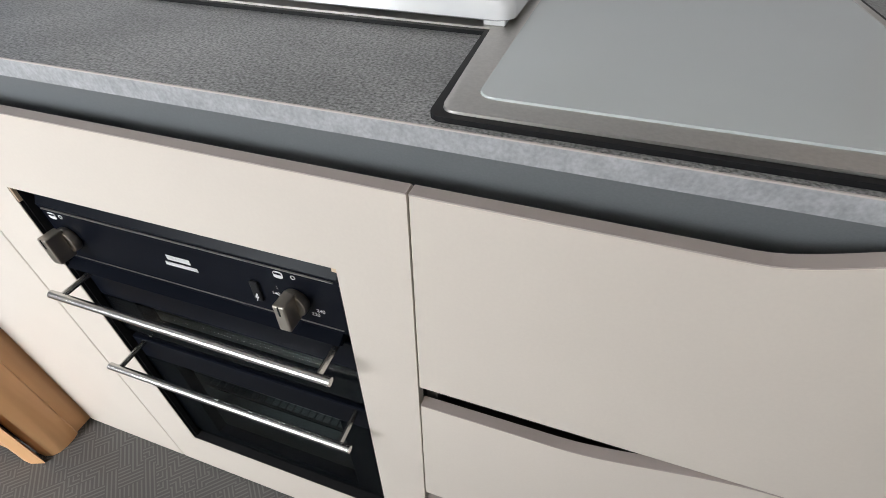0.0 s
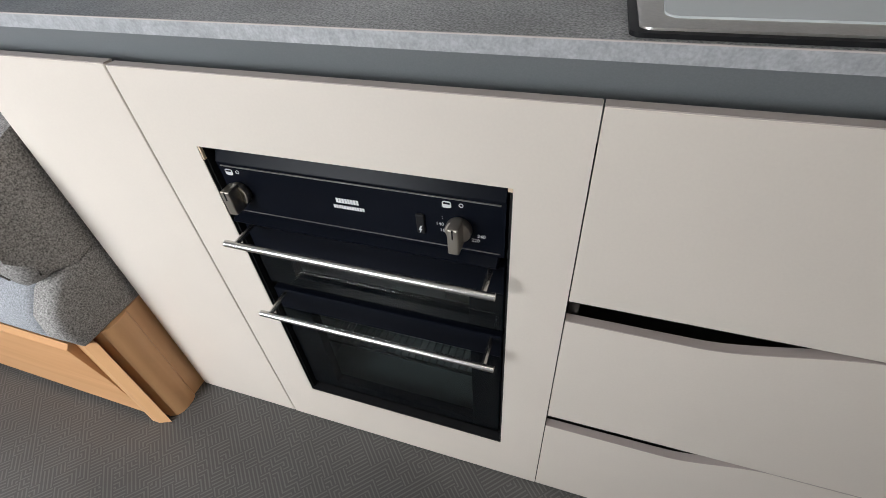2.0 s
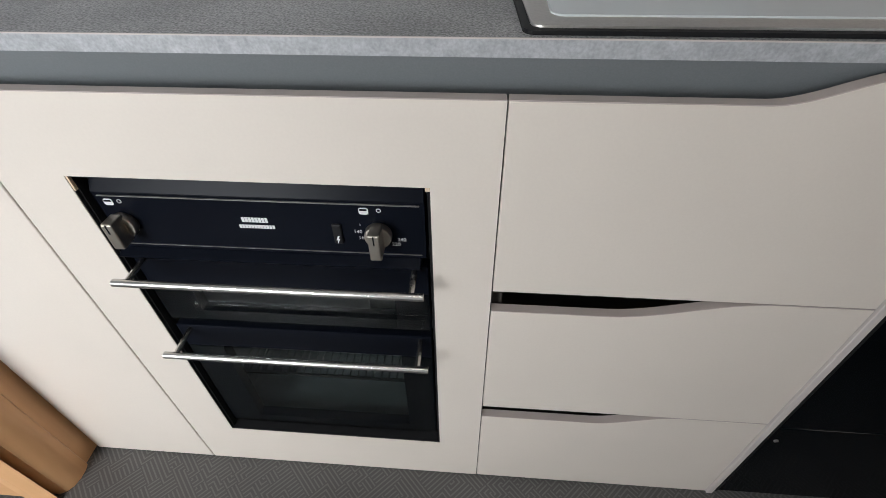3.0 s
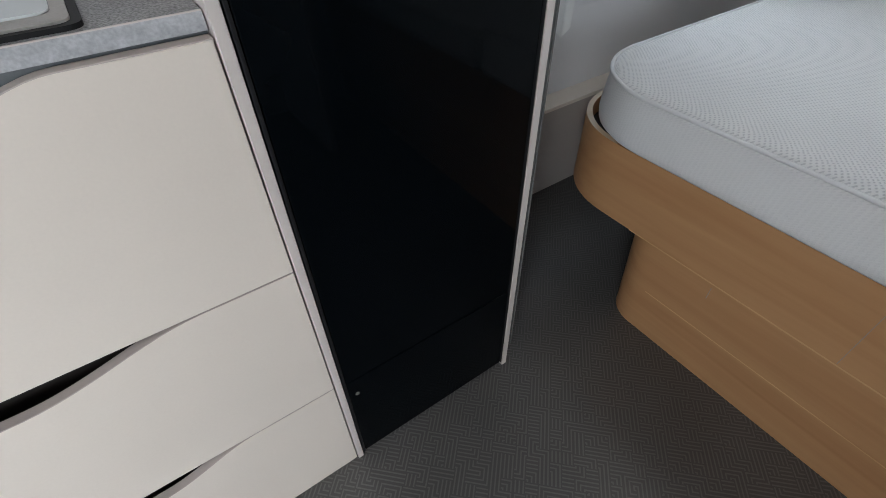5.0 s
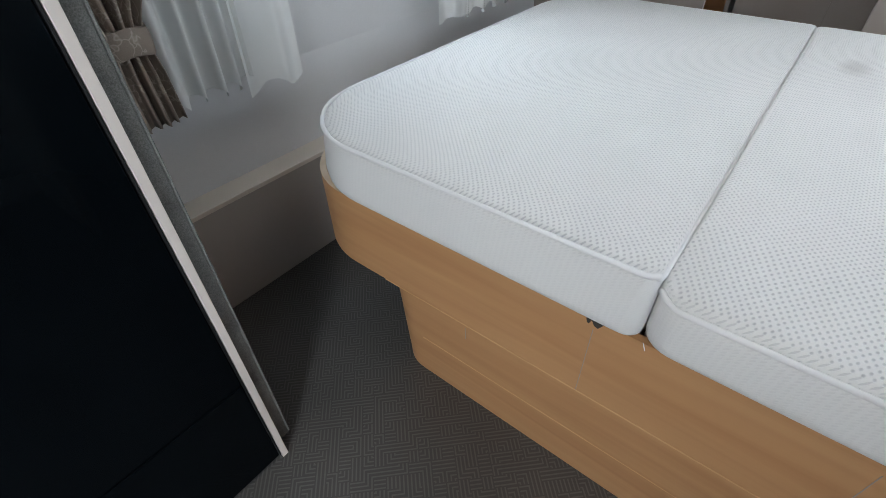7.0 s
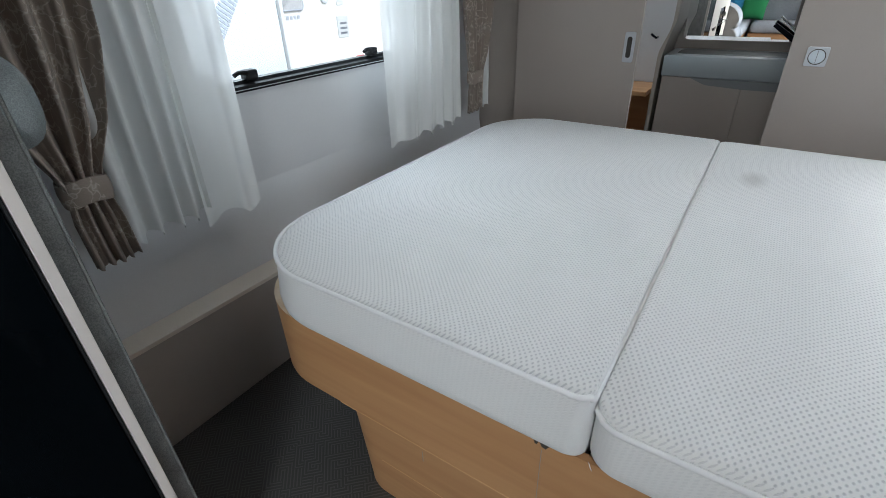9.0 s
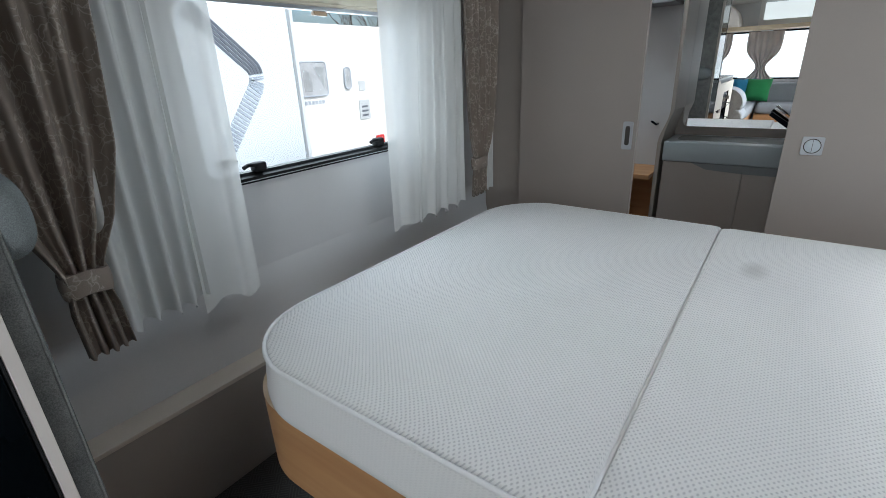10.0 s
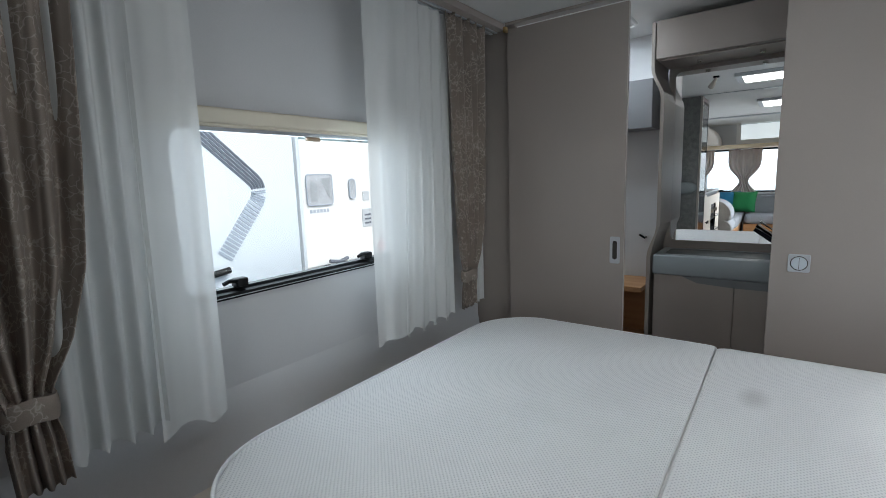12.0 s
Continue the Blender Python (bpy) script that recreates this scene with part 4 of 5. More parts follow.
for th in (wash_shelf, recess_shade, hook):
    fitted(th, (0.96, 0.9566, 0.9536), (0.0144, 0.001, 0.0066))

# ---- window over the bed ----
win = thing("window_1", (2.01, 0.62, 0.88), "hinged acrylic caravan window with black lower frame", "window", "", "structure")
pane = part("pane", prism("y", rrect(1.572, 2.448, 0.887, 1.398, 0.05, 6), 0.634, 0.637), GLASS, win)
pane.visible_shadow = False
part("lower_frame", prism("x", [(0.586, 0.868), (0.640, 0.868), (0.640, 0.898), (0.612, 0.898), (0.604, 0.889), (0.586, 0.886)], 1.56, 2.46, 0.001, 1), RUBBER, win, "black lower frame bar")
part("silver_line", bx(1.565, 2.455, 0.5848, 0.5858, 0.874, 0.8765), SILVER, win)
bm = tube([(x, 0.628, z) for x, z in rrect(1.568, 2.452, 0.885, 1.402, 0.05, 6)], 0.007, 8, True)
part("seal", bm, SILVER, win, "grey window seal", 40)
part("upper_frame", bx(1.56, 2.46, 0.588, 0.612, 1.392, 1.412, 0.002), SILVER, win)


def catch(x):
    c = part("catch", bx(x - 0.022, x + 0.022, 0.590, 0.622, 0.898, 0.928, 0.006), RUBBER, win, "black window catch", 40)
    part("lever", tube([(x - 0.015, 0.592, 0.922), (x - 0.05, 0.585, 0.926), (x - 0.068, 0.583, 0.920)], 0.0065, 8), RUBBER, c, "", 40)


catch(1.735)
catch(2.300)
part("top_catch", bx(2.04, 2.10, 0.600, 0.615, 1.378, 1.392, 0.003), mat("tan_plastic", (0.45, 0.33, 0.22), 0.4), win)
blind = thing("roller_blind", (2.0, 0.58, 1.41), "cream roller blind cassette, rolled up", "blind")
part("cassette", bx(1.50, 2.52, 0.566, 0.598, 1.413, 1.462, 0.010, 3), BLIND, blind, "", 40)
part("pull_bar", bx(1.51, 2.51, 0.572, 0.590, 1.404, 1.414, 0.003), BLIND, blind)
for th in (win, blind):
    fitted(th, (0.94, 1.0, 0.926), (0.038, 0.007, 0.058))
rail = thing("curtain_rail", (2.0, 0.5, 1.86), "taupe pelmet board with a curtain rail under the ceiling", "rail")
part("pelmet", bx(0.99, 2.972, 0.402, 0.605, CZ - 0.032, CZ - 0.002, 0.002), TAUPE, rail)
part("track", bx(0.99, 2.97, 0.440, 0.452, CZ - 0.038, CZ - 0.0325), SILVER, rail)
part("track", bx(0.99, 2.97, 0.466, 0.478, CZ - 0.038, CZ - 0.0325), SILVER, rail)
bracket = thing("rail_end_cap", (2.96, 0.40, 1.86), "small brass rail end bracket", "bracket")
part("cap", bx(2.950, 2.975, 0.385, 0.4015, CZ - 0.045, CZ - 0.02, 0.004), mat("brass", (0.45, 0.32, 0.15), 0.35, 1.0), bracket)


def curtain(name, label, category, levels, folds, material, seed, thick=0.0, group="", bottom_wave=0.0, nx=110, nz=60):
    """Hanging cloth. levels: (z, x0, x1, y, fold depth) from the top down."""
    rnd = random.Random(seed)
    ph = [rnd.uniform(0, math.tau) for _ in range(6)]
    c = thing(name, ((levels[-1][1] + levels[-1][2]) / 2, levels[-1][3], levels[-1][0]), label, category, group)
    zs = [lv[0] for lv in levels[::-1]]
    bm = bmesh.new()
    rows = []
    for j in range(nz + 1):
        z = levels[0][0] + (levels[-1][0] - levels[0][0]) * j / nz
        x0, x1, y, amp = (float(np.interp(z, zs, [lv[k] for lv in levels[::-1]])) for k in (1, 2, 3, 4))
        row = []
        down = j / nz
        for i in range(nx + 1):
            s = i / nx
            w = s + 0.018 * math.sin(math.tau * 1.3 * s + ph[0]) + 0.012 * math.sin(math.tau * 2.9 * s + ph[1] + down * 0.8)
            a = math.tau * folds * w
            d = math.sin(a + ph[2]) + 0.35 * math.sin(2 * a + ph[3] + down) + 0.3 * math.sin(0.43 * a + ph[4])
            zz = z - (bottom_wave * (0.5 + 0.5 * math.sin(a + ph[2] + 1.2)) * down ** 6 if bottom_wave else 0)
            row.append(bm.verts.new((x0 + (x1 - x0) * s + 0.25 * amp * math.cos(a + ph[5]), y + amp * d, zz)))
        rows.append(row)
    for a, b in zip(rows, rows[1:]):
        for i in range(nx):
            bm.faces.new((a[i], a[i + 1], b[i + 1], b[i]))
    ob = part("cloth", bm, material, c, "", 80)
    if thick:
        so = ob.modifiers.new("thickness", "SOLIDIFY")
        so.thickness = thick
    return c


def tie_band(parent, x0, x1, y, z0, z1, depth):
    rings = []
    for k in range(5):
        z = z0 + (z1 - z0) * k / 4
        g = 0.003 * math.sin(math.pi * k / 4)
        rings.append([((x0 + x1) / 2 + ((x1 - x0) / 2 + g) * math.cos(a * math.tau / 28), y + (depth + g) * math.sin(a * math.tau / 28), z + 0.004 * math.sin(a * math.tau / 28 * 3)) for a in range(28)])
    part("tie_back", loft(rings), BROCADE, parent, "wide cloth tie band", 60)


c = curtain("curtain", "taupe patterned curtain gathered by a tie band", "curtain", [(1.866, 0.993, 1.302, 0.448, 0.016), (1.274, 1.002, 1.270, 0.448, 0.018), (1.041, 1.016, 1.247, 0.445, 0.019), (0.901, 1.043, 1.207, 0.443, 0.017), (0.807, 1.081, 1.161, 0.443, 0.012), (0.770, 1.085, 1.159, 0.443, 0.012), (0.714, 1.078, 1.170, 0.443, 0.010), (0.611, 1.082, 1.176, 0.443, 0.010)], 4.4, BROCADE, 3, 0.002, "bedroom curtains", 0.010)
tie_band(c, 1.077, 1.167, 0.443, 0.753, 0.803, 0.026)
c = curtain("curtain", "taupe patterned curtain in the corner gathered by a tie band", "curtain", [(1.866, 2.555, 2.854, 0.448, 0.016), (1.249, 2.582, 2.836, 0.448, 0.018), (0.968, 2.600, 2.809, 0.445, 0.018), (0.847, 2.619, 2.772, 0.443, 0.014), (0.772, 2.637, 2.736, 0.443, 0.011), (0.734, 2.637, 2.736, 0.443, 0.011), (0.687, 2.626, 2.730, 0.443, 0.010), (0.608, 2.622, 2.730, 0.443, 0.011)], 5, BROCADE, 11, 0.002, "bedroom curtains", 0.008)
tie_band(c, 2.622, 2.730, 0.443, 0.727, 0.777, 0.024)
net = "white sheer net curtain hanging in soft folds"
curtain("net_curtain", net, "net curtain", [(1.866, 1.139, 1.398, 0.473, 0.010), (1.177, 1.139, 1.381, 0.473, 0.014), (0.633, 1.129, 1.372, 0.473, 0.019)], 5, SHEER, 21, 0, "net curtains", 0.03)
curtain("net_curtain", net, "net curtain", [(1.866, 1.390, 1.535, 0.477, 0.006), (1.177, 1.372, 1.526, 0.471, 0.007), (0.610, 1.354, 1.518, 0.465, 0.009)], 1.3, SHEER, 22, 0, "net curtains", 0.03)
curtain("net_curtain", net, "net curtain", [(1.866, 2.099, 2.324, 0.463, 0.006), (1.162, 2.091, 2.297, 0.461, 0.007), (0.599, 2.086, 2.261, 0.457, 0.008)], 1.4, SHEER, 27, 0, "net curtains", 0.012)
curtain("net_curtain", net, "net curtain", [(1.866, 2.315, 2.595, 0.477, 0.009), (1.162, 2.288, 2.586, 0.475, 0.012), (0.597, 2.252, 2.581, 0.475, 0.016)], 4, SHEER, 28, 0, "net curtains", 0.03)
curtain("net_curtain", "narrow white sheer net curtain in the corner", "net curtain", [(1.866, 2.756, 2.855, 0.477, 0.006), (0.597, 2.756, 2.855, 0.477, 0.008)], 2, SHEER, 29, 0, "net curtains", 0.01)

# ---- lounge ----
def seat_block(name, x0, x1, y0, y1, z0, z1, r, material, parent, label=""):
    rings = []
    for z, o in ((z0, r * 0.6), (z0 + r * 0.3, r * 0.15), (z0 + r, 0.0), (z1 - r, 0.0), (z1 - r * 0.35, r * 0.15), (z1 - r * 0.08, r * 0.5), (z1 + 0.006, r * 1.4)):
        rings.append([(x, y, z) for x, y in rrect(x0 + o, x1 - o, y0 + o, y1 - o, max(0.02, r), 6)])
    return part(name, loft(rings), material, parent, label, 60)


sofa = thing("sofa", (-1.9, 0.25, 0), "grey cloth caravan sofa on an oak base beside the kitchen", "sofa")
part("end_board", prism("z", [(-0.904, 0.02), (-0.904, -0.036), (-0.897, -0.040), (-0.893, -0.052), (-0.892, -0.070), (-0.896, -0.088), (-0.905, -0.100), (-0.920, -0.106), (-0.945, -0.106), (-0.945, 0.02)], 0.0, 0.352, 0.001, 1), OAK_Z, sofa, "golden oak end board with a rounded corner", 30)
part("front_board", prism("x", [(-0.125, 0.03), (-0.108, 0.03), (-0.108, 0.30), (-0.118, 0.335), (-0.140, 0.345), (-0.150, 0.335), (-0.135, 0.20)], X0 + 0.02, -0.957, 0.001, 1), OAK_X, sofa, "golden oak front board with curved face", 30)
part("end_skid", prism("z", [(-0.957, -0.130), (-0.935, -0.130), (-0.905, -0.118), (-0.952, -0.108)], 0.0, 0.34, 0.001, 1), OAK_Z, sofa)
part("inside", bx(X0 + 0.02, -0.947, -0.10, 0.595, 0.0, 0.34), DARK, sofa)
seat_block("seat", X0 + 0.03, -1.48, -0.17, 0.42, 0.345, 0.49, 0.05, SOFA_LIGHT, sofa, "light grey melange seat cushion")
# rolled arm: a thick pad that leans over the seat's end
prof = [(-0.135, 0.345), (-0.157, 0.40), (-0.150, 0.45), (-0.118, 0.492), (-0.06, 0.526), (0.0, 0.542), (0.25, 0.545), (0.25, 0.345)]
part("arm_lower", prism("x", prof, -0.962, -0.902, 0.020, 4), SOFA, sofa, "dark grey melange lower arm pad", 60)
part("arm_lower_front", prism("x", [(y - 0.002, z + 0.002) for y, z in prof], -1.47, -0.955, 0.02, 3), SOFA_LIGHT, sofa, "light grey melange lower bolster", 60)
prof = [(-0.128, 0.517)] + [(0.075 - 0.215 * math.cos(radians(a)), 0.575 + 0.205 * math.sin(radians(a))) for a in range(-5, 91, 9)] + [(0.30, 0.78), (0.30, 0.552), (0.0, 0.550), (-0.06, 0.534), (-0.105, 0.509)]
part("arm_upper", prism("x", prof, -0.985, -0.902, 0.030, 5), SOFA, sofa, "dark grey melange rolled arm pad", 60)
part("arm_upper_front", prism("x", [(y, z) for y, z in prof], -1.42, -0.978, 0.02, 4), SOFA_LIGHT, sofa, "light grey melange bolster", 60)
part("arm_seam", tube([(-0.981, y + 0.004, z - 0.003) for y, z in prof[:12]], 0.0028, 6), DARK, sofa, "dark piped seam of the arm", 60)
seat_block("back_cushion", X0 + 0.1, -1.5, 0.42, 0.59, 0.45, 0.84, 0.06, SOFA_LIGHT, sofa, "light grey back cushion")
front_sofa = thing("front_sofa", (-2.6, -0.6, 0), "light grey caravan sofa under the front windows", "sofa")
part("base", bx(X0 + 0.02, -2.40, -1.50, -0.19, 0.0, 0.33, 0.004), OAK, front_sofa, "golden oak sofa base")
for a, b in ((-0.84, -0.20), (-1.5, -0.86)):
    seat_block("seat", X0 + 0.03, -2.35, a, b, 0.335, 0.48, 0.05, SOFA_LIGHT, front_sofa)
    seat_block("back_cushion", X0 + 0.03, X0 + 0.2, a, b, 0.46, 0.76, 0.05, SOFA_LIGHT, front_sofa)


def cushion(name, c, size, turn, material, label):
    bm = bmesh.new()
    n = 14
    grid = [[[None] * (n + 1) for _ in range(n + 1)] for _ in range(2)]
    for s, sgn in enumerate((1, -1)):
        for i in range(n + 1):
            for j in range(n + 1):
                u, v = 2 * i / n - 1, 2 * j / n - 1
                h = (max(0.0, 1 - u ** 4) * max(0.0, 1 - v ** 4)) ** 0.6
                pin = 1 - 0.07 * (1 - abs(u * v))
                p = Vector((u * size / 2 * pin, v * size / 2 * pin, sgn * 0.28 * size * h))
                grid[s][i][j] = bm.verts.new(p)
    for s in range(2):
        for i in range(n):
            for j in range(n):
                bm.faces.new((grid[s][i][j], grid[s][i + 1][j], grid[s][i + 1][j + 1], grid[s][i][j + 1]))
    bmesh.ops.remove_doubles(bm, verts=bm.verts, dist=0.0005)
    bmesh.ops.transform(bm, matrix=pose(*c, *turn), verts=bm.verts)
    t = thing(name, (c[0], c[1], c[2] - size / 2), label, "cushion")
    part("cover", bm, material, t, "", 60)


cushion("cushion", (-2.60, -0.17, 0.66), 0.34, (0, 72, 12), GREEN, "green cloth cushion leaning in the sofa corner")
cushion("cushion", (-2.66, 0.02, 0.66), 0.34, (0, 74, -25), TEAL, "blue cloth cushion leaning in the sofa corner")
cushion("cushion", (-1.62, 0.36, 0.60), 0.30, (62, 0, 10), PURPLE, "purple cloth cushion on the grey sofa")

# front and side windows with curtains
for k, (a, b) in enumerate(((-1.5, -0.16), (-0.10, 0.5))):
    w = thing("window_%d" % (k + 2), (X0, (a + b) / 2, 0.8), "front acrylic caravan window in a dark frame", "window", "", "structure")
    p = part("pane", bx(X0 - 0.02, X0 - 0.016, a, b, 0.80, 1.50), GLASS, w)
    p.visible_shadow = False
    bm = tube([(X0 - 0.006, y, z) for y, z in rrect(a + 0.012, b - 0.012, 0.812, 1.488, 0.05, 5)], 0.011, 6, True)
    part("frame", bm, RUBBER, w, "", 40)
    part("catch", bx(X0, X0 + 0.02, (a + b) / 2 - 0.05, (a + b) / 2 + 0.05, 0.815, 0.84, 0.004), RUBBER, w)
# the second window, opposite the bed, is unseen and added for its daylight
for k, (x0, x1, z0, z1, ya, yb) in enumerate(((-2.5, -1.35, 0.85, 1.42, 0.612, 0.616), (1.6, 2.6, 0.9, 1.42, -1.716, -1.712), (-1.43, -0.57, 0.5, 1.7, -1.716, -1.712))):
    w = thing("window_%d" % (k + 4), ((x0 + x1) / 2, ya, z0), "acrylic caravan window in the side wall", "window", "", "structure")
    p = part("pane", bx(x0, x1, ya, yb, z0, z1), GLASS, w)
    p.visible_shadow = False
    part("frame", tube([(x, (ya + yb) / 2, z) for x, z in rrect(x0, x1, z0, z1, 0.045, 5)], 0.010, 6, True), RUBBER, w, "", 40)


def front_curtain(y0, y1, ym, seed):
    bm = bmesh.new()
    rows = []
    for j in range(31):
        z = 1.49 - 0.72 * j / 30
        w = 1 - 0.72 * math.exp(-((z - 0.98) / 0.16) ** 2)
        row = []
        for i in range(49):
            s = i / 48
            y = ym + ((y0 + (y1 - y0) * s) - ym) * w
            row.append(bm.verts.new((X0 + 0.05 + 0.014 * math.sin(s * math.tau * 6 + seed), y, z)))
        rows.append(row)
    for a, b in zip(rows, rows[1:]):
        for i in range(48):
            bm.faces.new((a[i], a[i + 1], b[i + 1], b[i]))
    c = thing("curtain", (X0 + 0.05, ym, 0.77), "pale taupe lounge curtain drawn in at the middle", "curtain", "lounge curtains")
    ob = part("cloth", bm, mat("pale_taupe_cloth", (0.50, 0.44, 0.41), 0.8, vary=0.06, grain=0.1), c, "", 80)
    ob.modifiers.new("thickness", "SOLIDIFY").thickness = 0.002


front_curtain(-0.36, 0.10, -0.13, 0.0)
front_curtain(0.30, 0.58, 0.52, 1.0)
front_curtain(-1.66, -1.40, -1.55, 2.0)
shelf = thing("front_shelf", (-2.7, -0.5, 1.5), "pale oak shelf above the front windows", "shelf")
part("board", bx(X0 + 0.002, -2.52, Y0 + 0.01, Y1 - 0.01, 1.505, 1.56, 0.006), mat("pale_maple", (0.66, 0.53, 0.36), 0.45, vary=0.05), shelf)
locker = thing("corner_locker", (-2.7, 0.42, 1.56), "cream curved corner locker at the front", "locker")
prof = [(0.595, 1.561), (0.20, 1.561), (0.215, 1.67), (0.26, 1.77), (0.34, 1.85), (0.45, 1.89), (0.595, 1.895)]
part("body", prism("x", prof, X0 + 0.004, -2.30, 0.01, 2), CREAM, locker, "", 40)
sky_win = thing("front_rooflight", (-2.6, -0.65, 1.6), "bright sloping front rooflight in a white frame", "rooflight", "", "structure")
# pane glows by itself; the daylight behind it is put into the material
part("glazing", prism("y", [(-2.86, 1.64), (-2.855, 1.64), (-2.785, 1.875), (-2.79, 1.875)], -1.35, -0.06), glow("daylight_glow_acrylic", (0.72, 0.76, 0.76), 0.9), sky_win, "frosted acrylic pane that glows in place of daylight")
bm = bmesh.new()
for a, b in ((-1.41, -1.35), (-0.06, 0.0)):
    prism("y", [(-2.87, 1.57), (-2.84, 1.57), (-2.76, 1.897), (-2.79, 1.897)], a, b, bm=bm)
prism("y", [(-2.87, 1.57), (-2.84, 1.57), (-2.825, 1.645), (-2.855, 1.645)], -1.35, -0.06, bm=bm)
part("frame", bm, CEIL, sky_win)
beam = thing("ceiling_beam", (-1.45, -0.5, 1.94), "slim grey ceiling joint strip", "trim")
part("strip", bx(-1.47, -1.43, Y0 + 0.002, Y1 - 0.002, CZ - 0.022, CZ - 0.001, 0.003), SILVER, beam)
beam = thing("ceiling_beam", (0.95, -0.5, 1.94), "slim dark ceiling joint strip", "trim")
part("strip", bx(0.97, 0.99, Y0 + 0.002, Y1 - 0.002, CZ - 0.006, CZ - 0.001, 0.001, 1), SILVER, beam)


def ceiling_light(x0, x1, y0, y1):
    c = thing("ceiling_light", ((x0 + x1) / 2, (y0 + y1) / 2, CZ - 0.04), "flat rectangular ceiling light with warm diffuser, lit", "ceiling light", "ceiling lights")
    part("housing", bx(x0, x1, y0, y1, CZ - 0.030, CZ - 0.001, 0.006), SILVER, c)
    part("diffuser", bx(x0 + 0.03, x1 - 0.03, y0 + 0.03, y1 - 0.05, CZ - 0.036, CZ - 0.029, 0.003), LAMP, c, "glowing white diffuser")


ceiling_light(1.62, 1.97, -0.95, -0.34)
ceiling_light(-0.32, 0.22, -0.95, -0.40)
spot = thing("ceiling_spot", (1.95, -0.2, 1.93), "small dark swivelling ceiling spot", "spot lamp")
part("base", disc("z", (1.95, -0.22), 0.022, CZ - 0.014, CZ - 0.001, 16, 0.002), ENAMEL, spot, "", 30)
part("head", tube([(1.95, -0.22, CZ - 0.012), (1.93, -0.20, CZ - 0.05), (1.90, -0.18, CZ - 0.07)], [0.008, 0.018, 0.022], 12), NICKEL, spot, "", 40)

# ---- outdoors ----
GZ = -0.70
setting("ground", bx(-60, 80, -60, 120, GZ - 0.2, GZ), GRAVEL, "grey gravel ground of the caravan pitch")
near = thing("neighbour_caravan", (1.0, 3.2, GZ), "pale blue-white caravan with a striped grey decal", "caravan")
part("body", bx(-3.2, 3.03, 2.0, 4.2, GZ + 0.45, 2.2, 0.05, 3), GRP, near)
part("skirt", bx(-3.1, 2.97, 2.004, 4.1, GZ + 0.28, GZ + 0.45), mat("grey_skirt", (0.45, 0.47, 0.5), 0.4), near, "grey lower skirt")
part("corner_trim", bx(2.955, 2.975, 1.994, 2.0, GZ + 0.45, 2.15), SILVER, near)
for wx in (-0.5, 0.3):
    wh = part("wheel", disc("y", (wx, GZ + 0.3), 0.3, 2.02, 2.2, 28, 0.02), RUBBER, near)
    part("rim", disc("y", (wx, GZ + 0.3), 0.19, 2.005, 2.03, 20, 0.01), SILVER, wh)


def ribbon(cs, ws, n):
    """Stripes across a bent band: centre line points and widths."""
    out = []
    m = len(cs) - 1
    for k in range(n):
        for e in (k / n, (k + 0.62) / n):
            s = e * m
            i = min(int(s), m - 1)
            f = s - i
            c = Vector(cs[i]).lerp(Vector(cs[i + 1]), f)
            d = (Vector(cs[min(i + 1, m)]) - Vector(cs[i])).normalized()
            w = ws[i] + (ws[min(i + 1, m)] - ws[i]) * f
            nrm = Vector((-d.y, d.x))
            out.append((c + nrm * w, c - nrm * w))
    return out


bend = [(2.385 + 0.30 * s, 1.50 - 0.27 * s) for s in (-.25, 0, .25, .5, .75, .9)] + [(2.668, 1.225), (2.672, 1.18), (2.655, 1.135)] + [(2.655 - 0.25 * s, 1.135 - 0.33 * s) for s in (.2, .4, .6, .8, 1.0)]
quads = ribbon(bend, [0.05] * 14, 44)
edges = [q for k, q in enumerate(quads) if k % 2 == 0]
bm = bmesh.new()
for lane in range(5):
    f0, f1 = lane / 5, (lane + 0.74) / 5
    top = [(e[0].lerp(e[1], f0), e[0].lerp(e[1], f1)) for e in edges[:22]]
    for (a, b), (c2, d2) in zip(top, top[1:]):
        prism("y", [(a.x, a.y), (b.x, b.y), (d2.x, d2.y), (c2.x, c2.y)], 1.996, 2.0005, bm=bm)
part("dark_decal", bm, DECAL, near, "dark grey decal of long stripes")
bm = bmesh.new()
for k in range(22, 44):
    (a, b), (c2, d2) = quads[2 * k], quads[2 * k + 1]
    prism("y", [(a.x, a.y), (b.x, b.y), (d2.x, d2.y), (c2.x, c2.y)], 1.996, 2.0005, bm=bm)
part("pale_decal", bm, DECAL2, near, "paler grey decal of cross bars")
part("stay", tube([(2.30, 1.98, 0.72), (2.42, 1.975, 0.735)], 0.02, 8), RUBBER, near, "black window stay")

near.location += Vector((-0.042, 0.0, -0.045))
far = thing("far_caravan", (7.5, 6.6, GZ), "white caravan with grey windows on the gravel", "caravan")
prof = [(5.2, GZ + 0.38), (11.6, GZ + 0.38), (11.75, GZ + 0.6), (11.6, 1.14), (11.1, 1.79), (10.6, 1.94), (5.2, 1.94)]
part("body", prism("y", prof, 6.0, 8.1, 0.05, 3), GRP2, far)
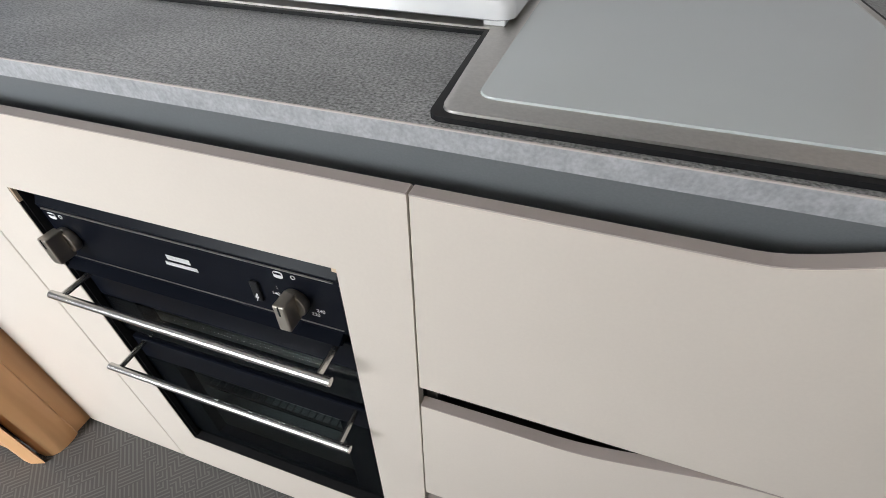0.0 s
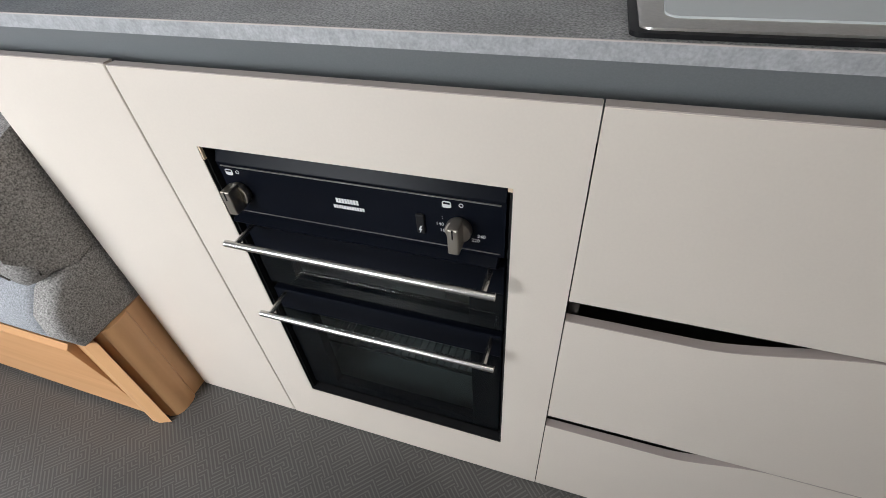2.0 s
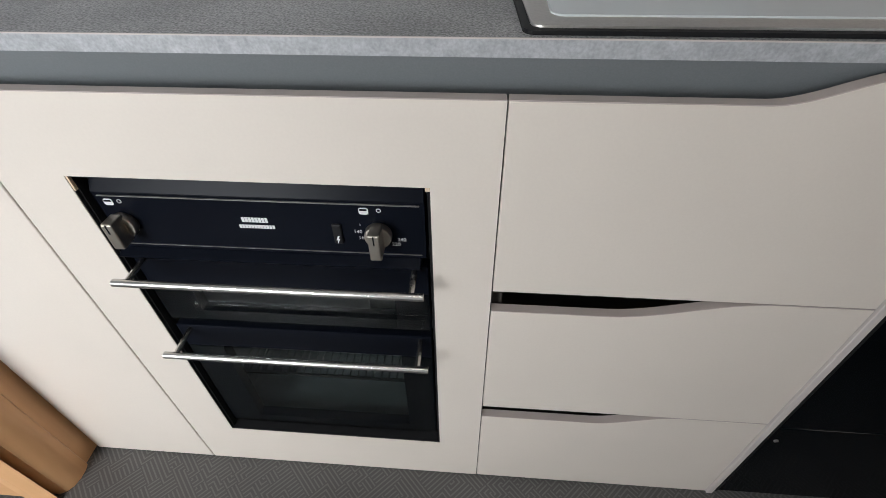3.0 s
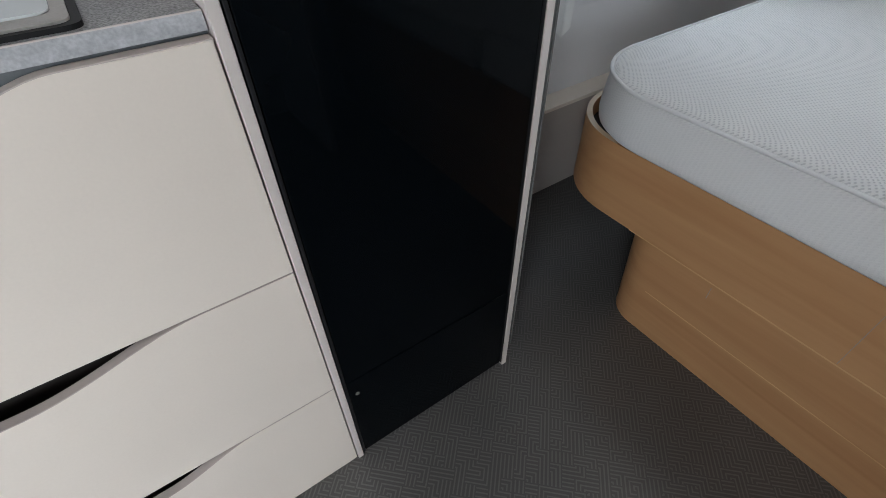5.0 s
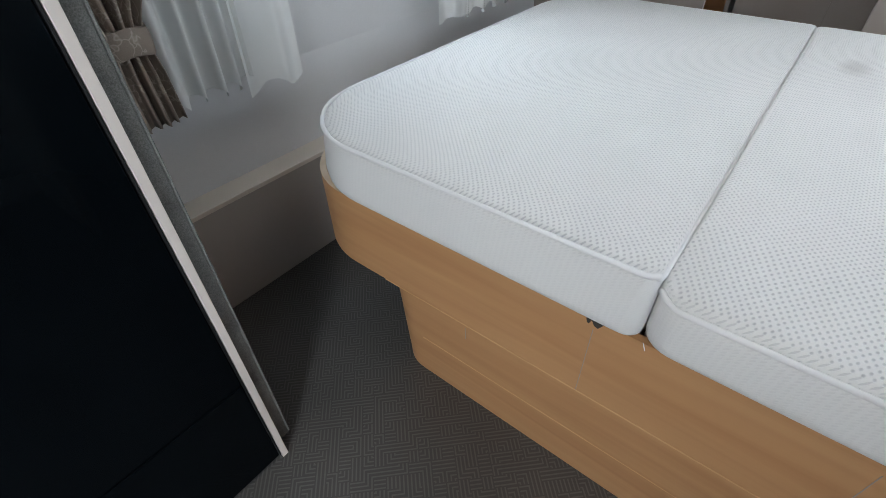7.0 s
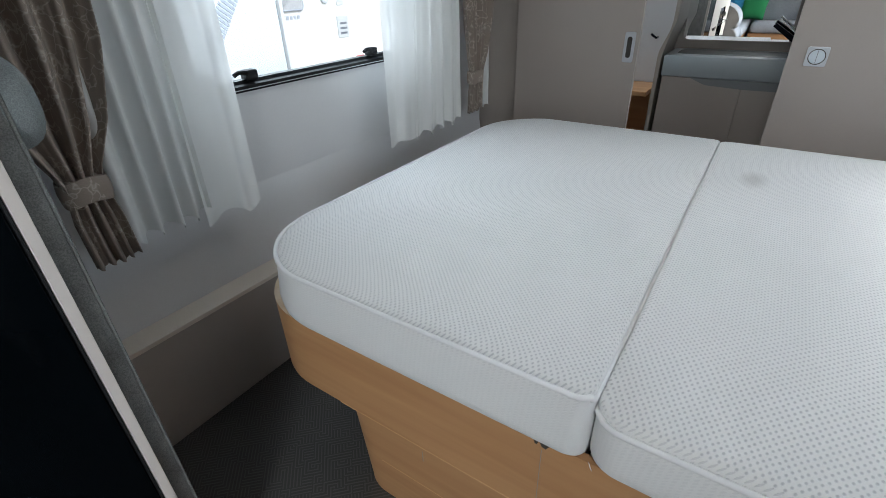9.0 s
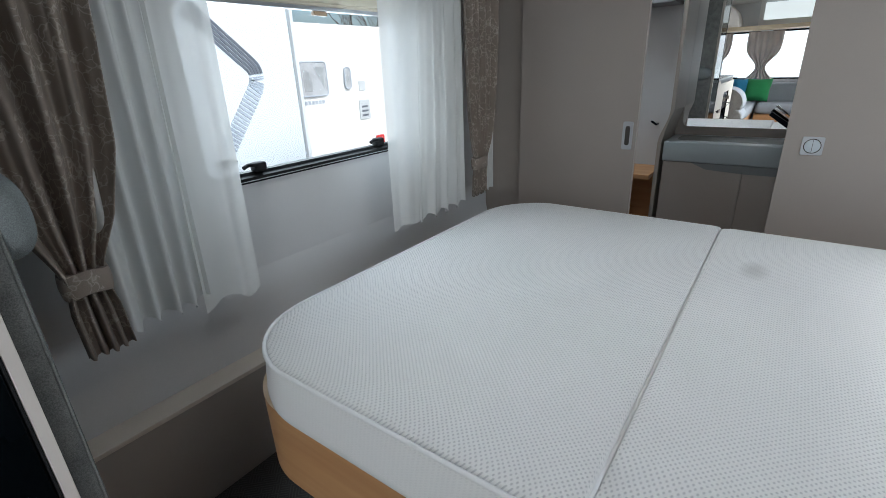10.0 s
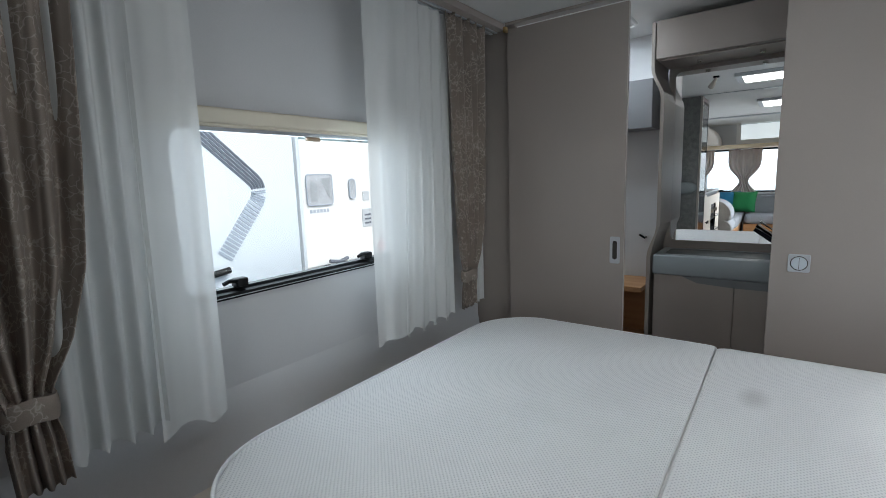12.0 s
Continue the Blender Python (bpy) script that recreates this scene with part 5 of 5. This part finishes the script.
# panes and seals are pale to hold the glare on them
for a, b, z0, z1 in ((6.05, 6.62, 0.80, 1.34), (7.03, 7.18, 0.88, 1.24)):
    w = part("window", prism("y", rrect(a, b, z0, z1, 0.06, 5), 5.975, 6.01), TINTED, far, "tinted window, pale grey for reflected sky")
    part("seal", tube([(x, 5.978, z) for x, z in rrect(a, b, z0, z1, 0.06, 5)], 0.012, 6, True), DECAL2, w, "grey window seal", 40)
    part("curtain", prism("y", [(a + 0.08, z0 + 0.08), (a + 0.42 * (b - a), z0 + 0.08), (a + 0.36 * (b - a), z1 - 0.16), (a + 0.08, z1 - 0.10)], 5.970, 5.9745), SILVER, w)
    part("curtain", prism("y", [(a + 0.52 * (b - a), z1 - 0.07), (b - 0.06, z0 + 0.10), (b - 0.05, z1 - 0.07)], 5.970, 5.9745), SILVER, w)
hatch_grey = mat("grey_hatch", (0.5, 0.52, 0.55), 0.5)
part("hatch", bx(7.34, 7.62, 5.985, 6.004, 0.30, 0.66, 0.01), hatch_grey, far, "grey service hatch")
for z in (0.36, 0.44, 0.52):
    part("vent_slot", bx(7.40, 7.56, 5.980, 5.986, z, z + 0.035), DECAL, far)
part("vent_plate", bx(7.38, 7.55, 5.985, 6.004, 0.82, 1.0, 0.01), hatch_grey, far)
bm = bmesh.new()
for k in range(6):
    bx(6.10 + k * 0.075, 6.15 + k * 0.075, 5.992, 6.002, 0.665, 0.725, bm=bm)
part("name_bars", bm, DECAL2, far, "faded grey name of plain bars")
wh = part("wheel", disc("y", (6.62, GZ + 0.30), 0.30, 6.01, 6.2, 24, 0.02), RUBBER, far)
part("rim", disc("y", (6.62, GZ + 0.30), 0.17, 5.995, 6.02, 16, 0.01), SILVER, wh)
part("jockey_wheel", disc("y", (6.50, GZ + 0.34), 0.09, 5.75, 5.82, 16, 0.01), RUBBER, far, "small black jockey wheel")
part("hitch", tube([(6.30, 5.80, GZ + 0.50), (6.50, 5.785, GZ + 0.46), (6.72, 5.80, GZ + 0.50)], 0.035, 8), DECAL, far, "dark hitch bar", 60)
part("tail_lamp", bx(7.72, 7.95, 5.97, 6.02, GZ + 0.46, GZ + 0.66, 0.02), RED, far, "red lamp cluster")


def bare_tree(x, y, h, seed):
    """A leafless tree: a tapered trunk that forks into thinner limbs."""
    rnd = random.Random(seed)
    t = thing("bare_tree", (x, y, GZ), "leafless grey-brown tree behind the caravans", "tree", "bare trees")
    trunk = bmesh.new()
    twigs = bmesh.new()

    def limb(p, d, length, r, depth):
        pts, q, dd = [p], Vector(p), Vector(d)
        for _ in range(4):
            dd = (dd + Vector((rnd.uniform(-.2, .2), rnd.uniform(-.2, .2), rnd.uniform(-.05, .15)))).normalized()
            q = q + dd * length / 4
            pts.append(q.copy())
        tube(pts, [r * (1 - 0.14 * k) for k in range(5)], 5 if depth else 8, bm=trunk if depth == 0 else twigs)
        if depth < 4:
            for _ in range(3 if depth else 5):
                k = rnd.randint(2, 4)
                nd = (dd + Vector((rnd.uniform(-.9, .9), rnd.uniform(-.9, .9), rnd.uniform(-.1, .6)))).normalized()
                limb(pts[k], nd, length * rnd.uniform(.5, .72), r * 0.48, depth + 1)

    limb(Vector((x, y, GZ)), Vector((0, 0, 1)), h * 0.42, h * 0.022, 0)
    part("trunk", trunk, BARK, t, "", 60)
    part("crown", twigs, BARK, t)


for x, y, h, s in ((14.5, 13.0, 5.5, 4), (17.5, 15.0, 6.0, 5), (21.0, 17.0, 6.5, 9), (-14.0, -1.0, 6.0, 6), (-15.0, -3.5, 6.5, 7)):
    bare_tree(x, y, h, s)
yard = thing("yard_caravan", (-8.0, -0.5, GZ), "pale lilac-white caravan parked beyond the front windows", "caravan")
part("body", bx(-10.2, -7.6, -2.6, 3.0, GZ + 0.4, 1.9, 0.06, 3), GRP, yard)
part("window", prism("x", rrect(-1.6, 0.6, 0.95, 1.5, 0.08, 5), -7.61, -7.585), TINTED, yard, "tinted window, pale grey for reflected sky")
part("skirt", bx(-10.1, -7.62, -2.5, 2.9, GZ, GZ + 0.4), DECAL2, yard)
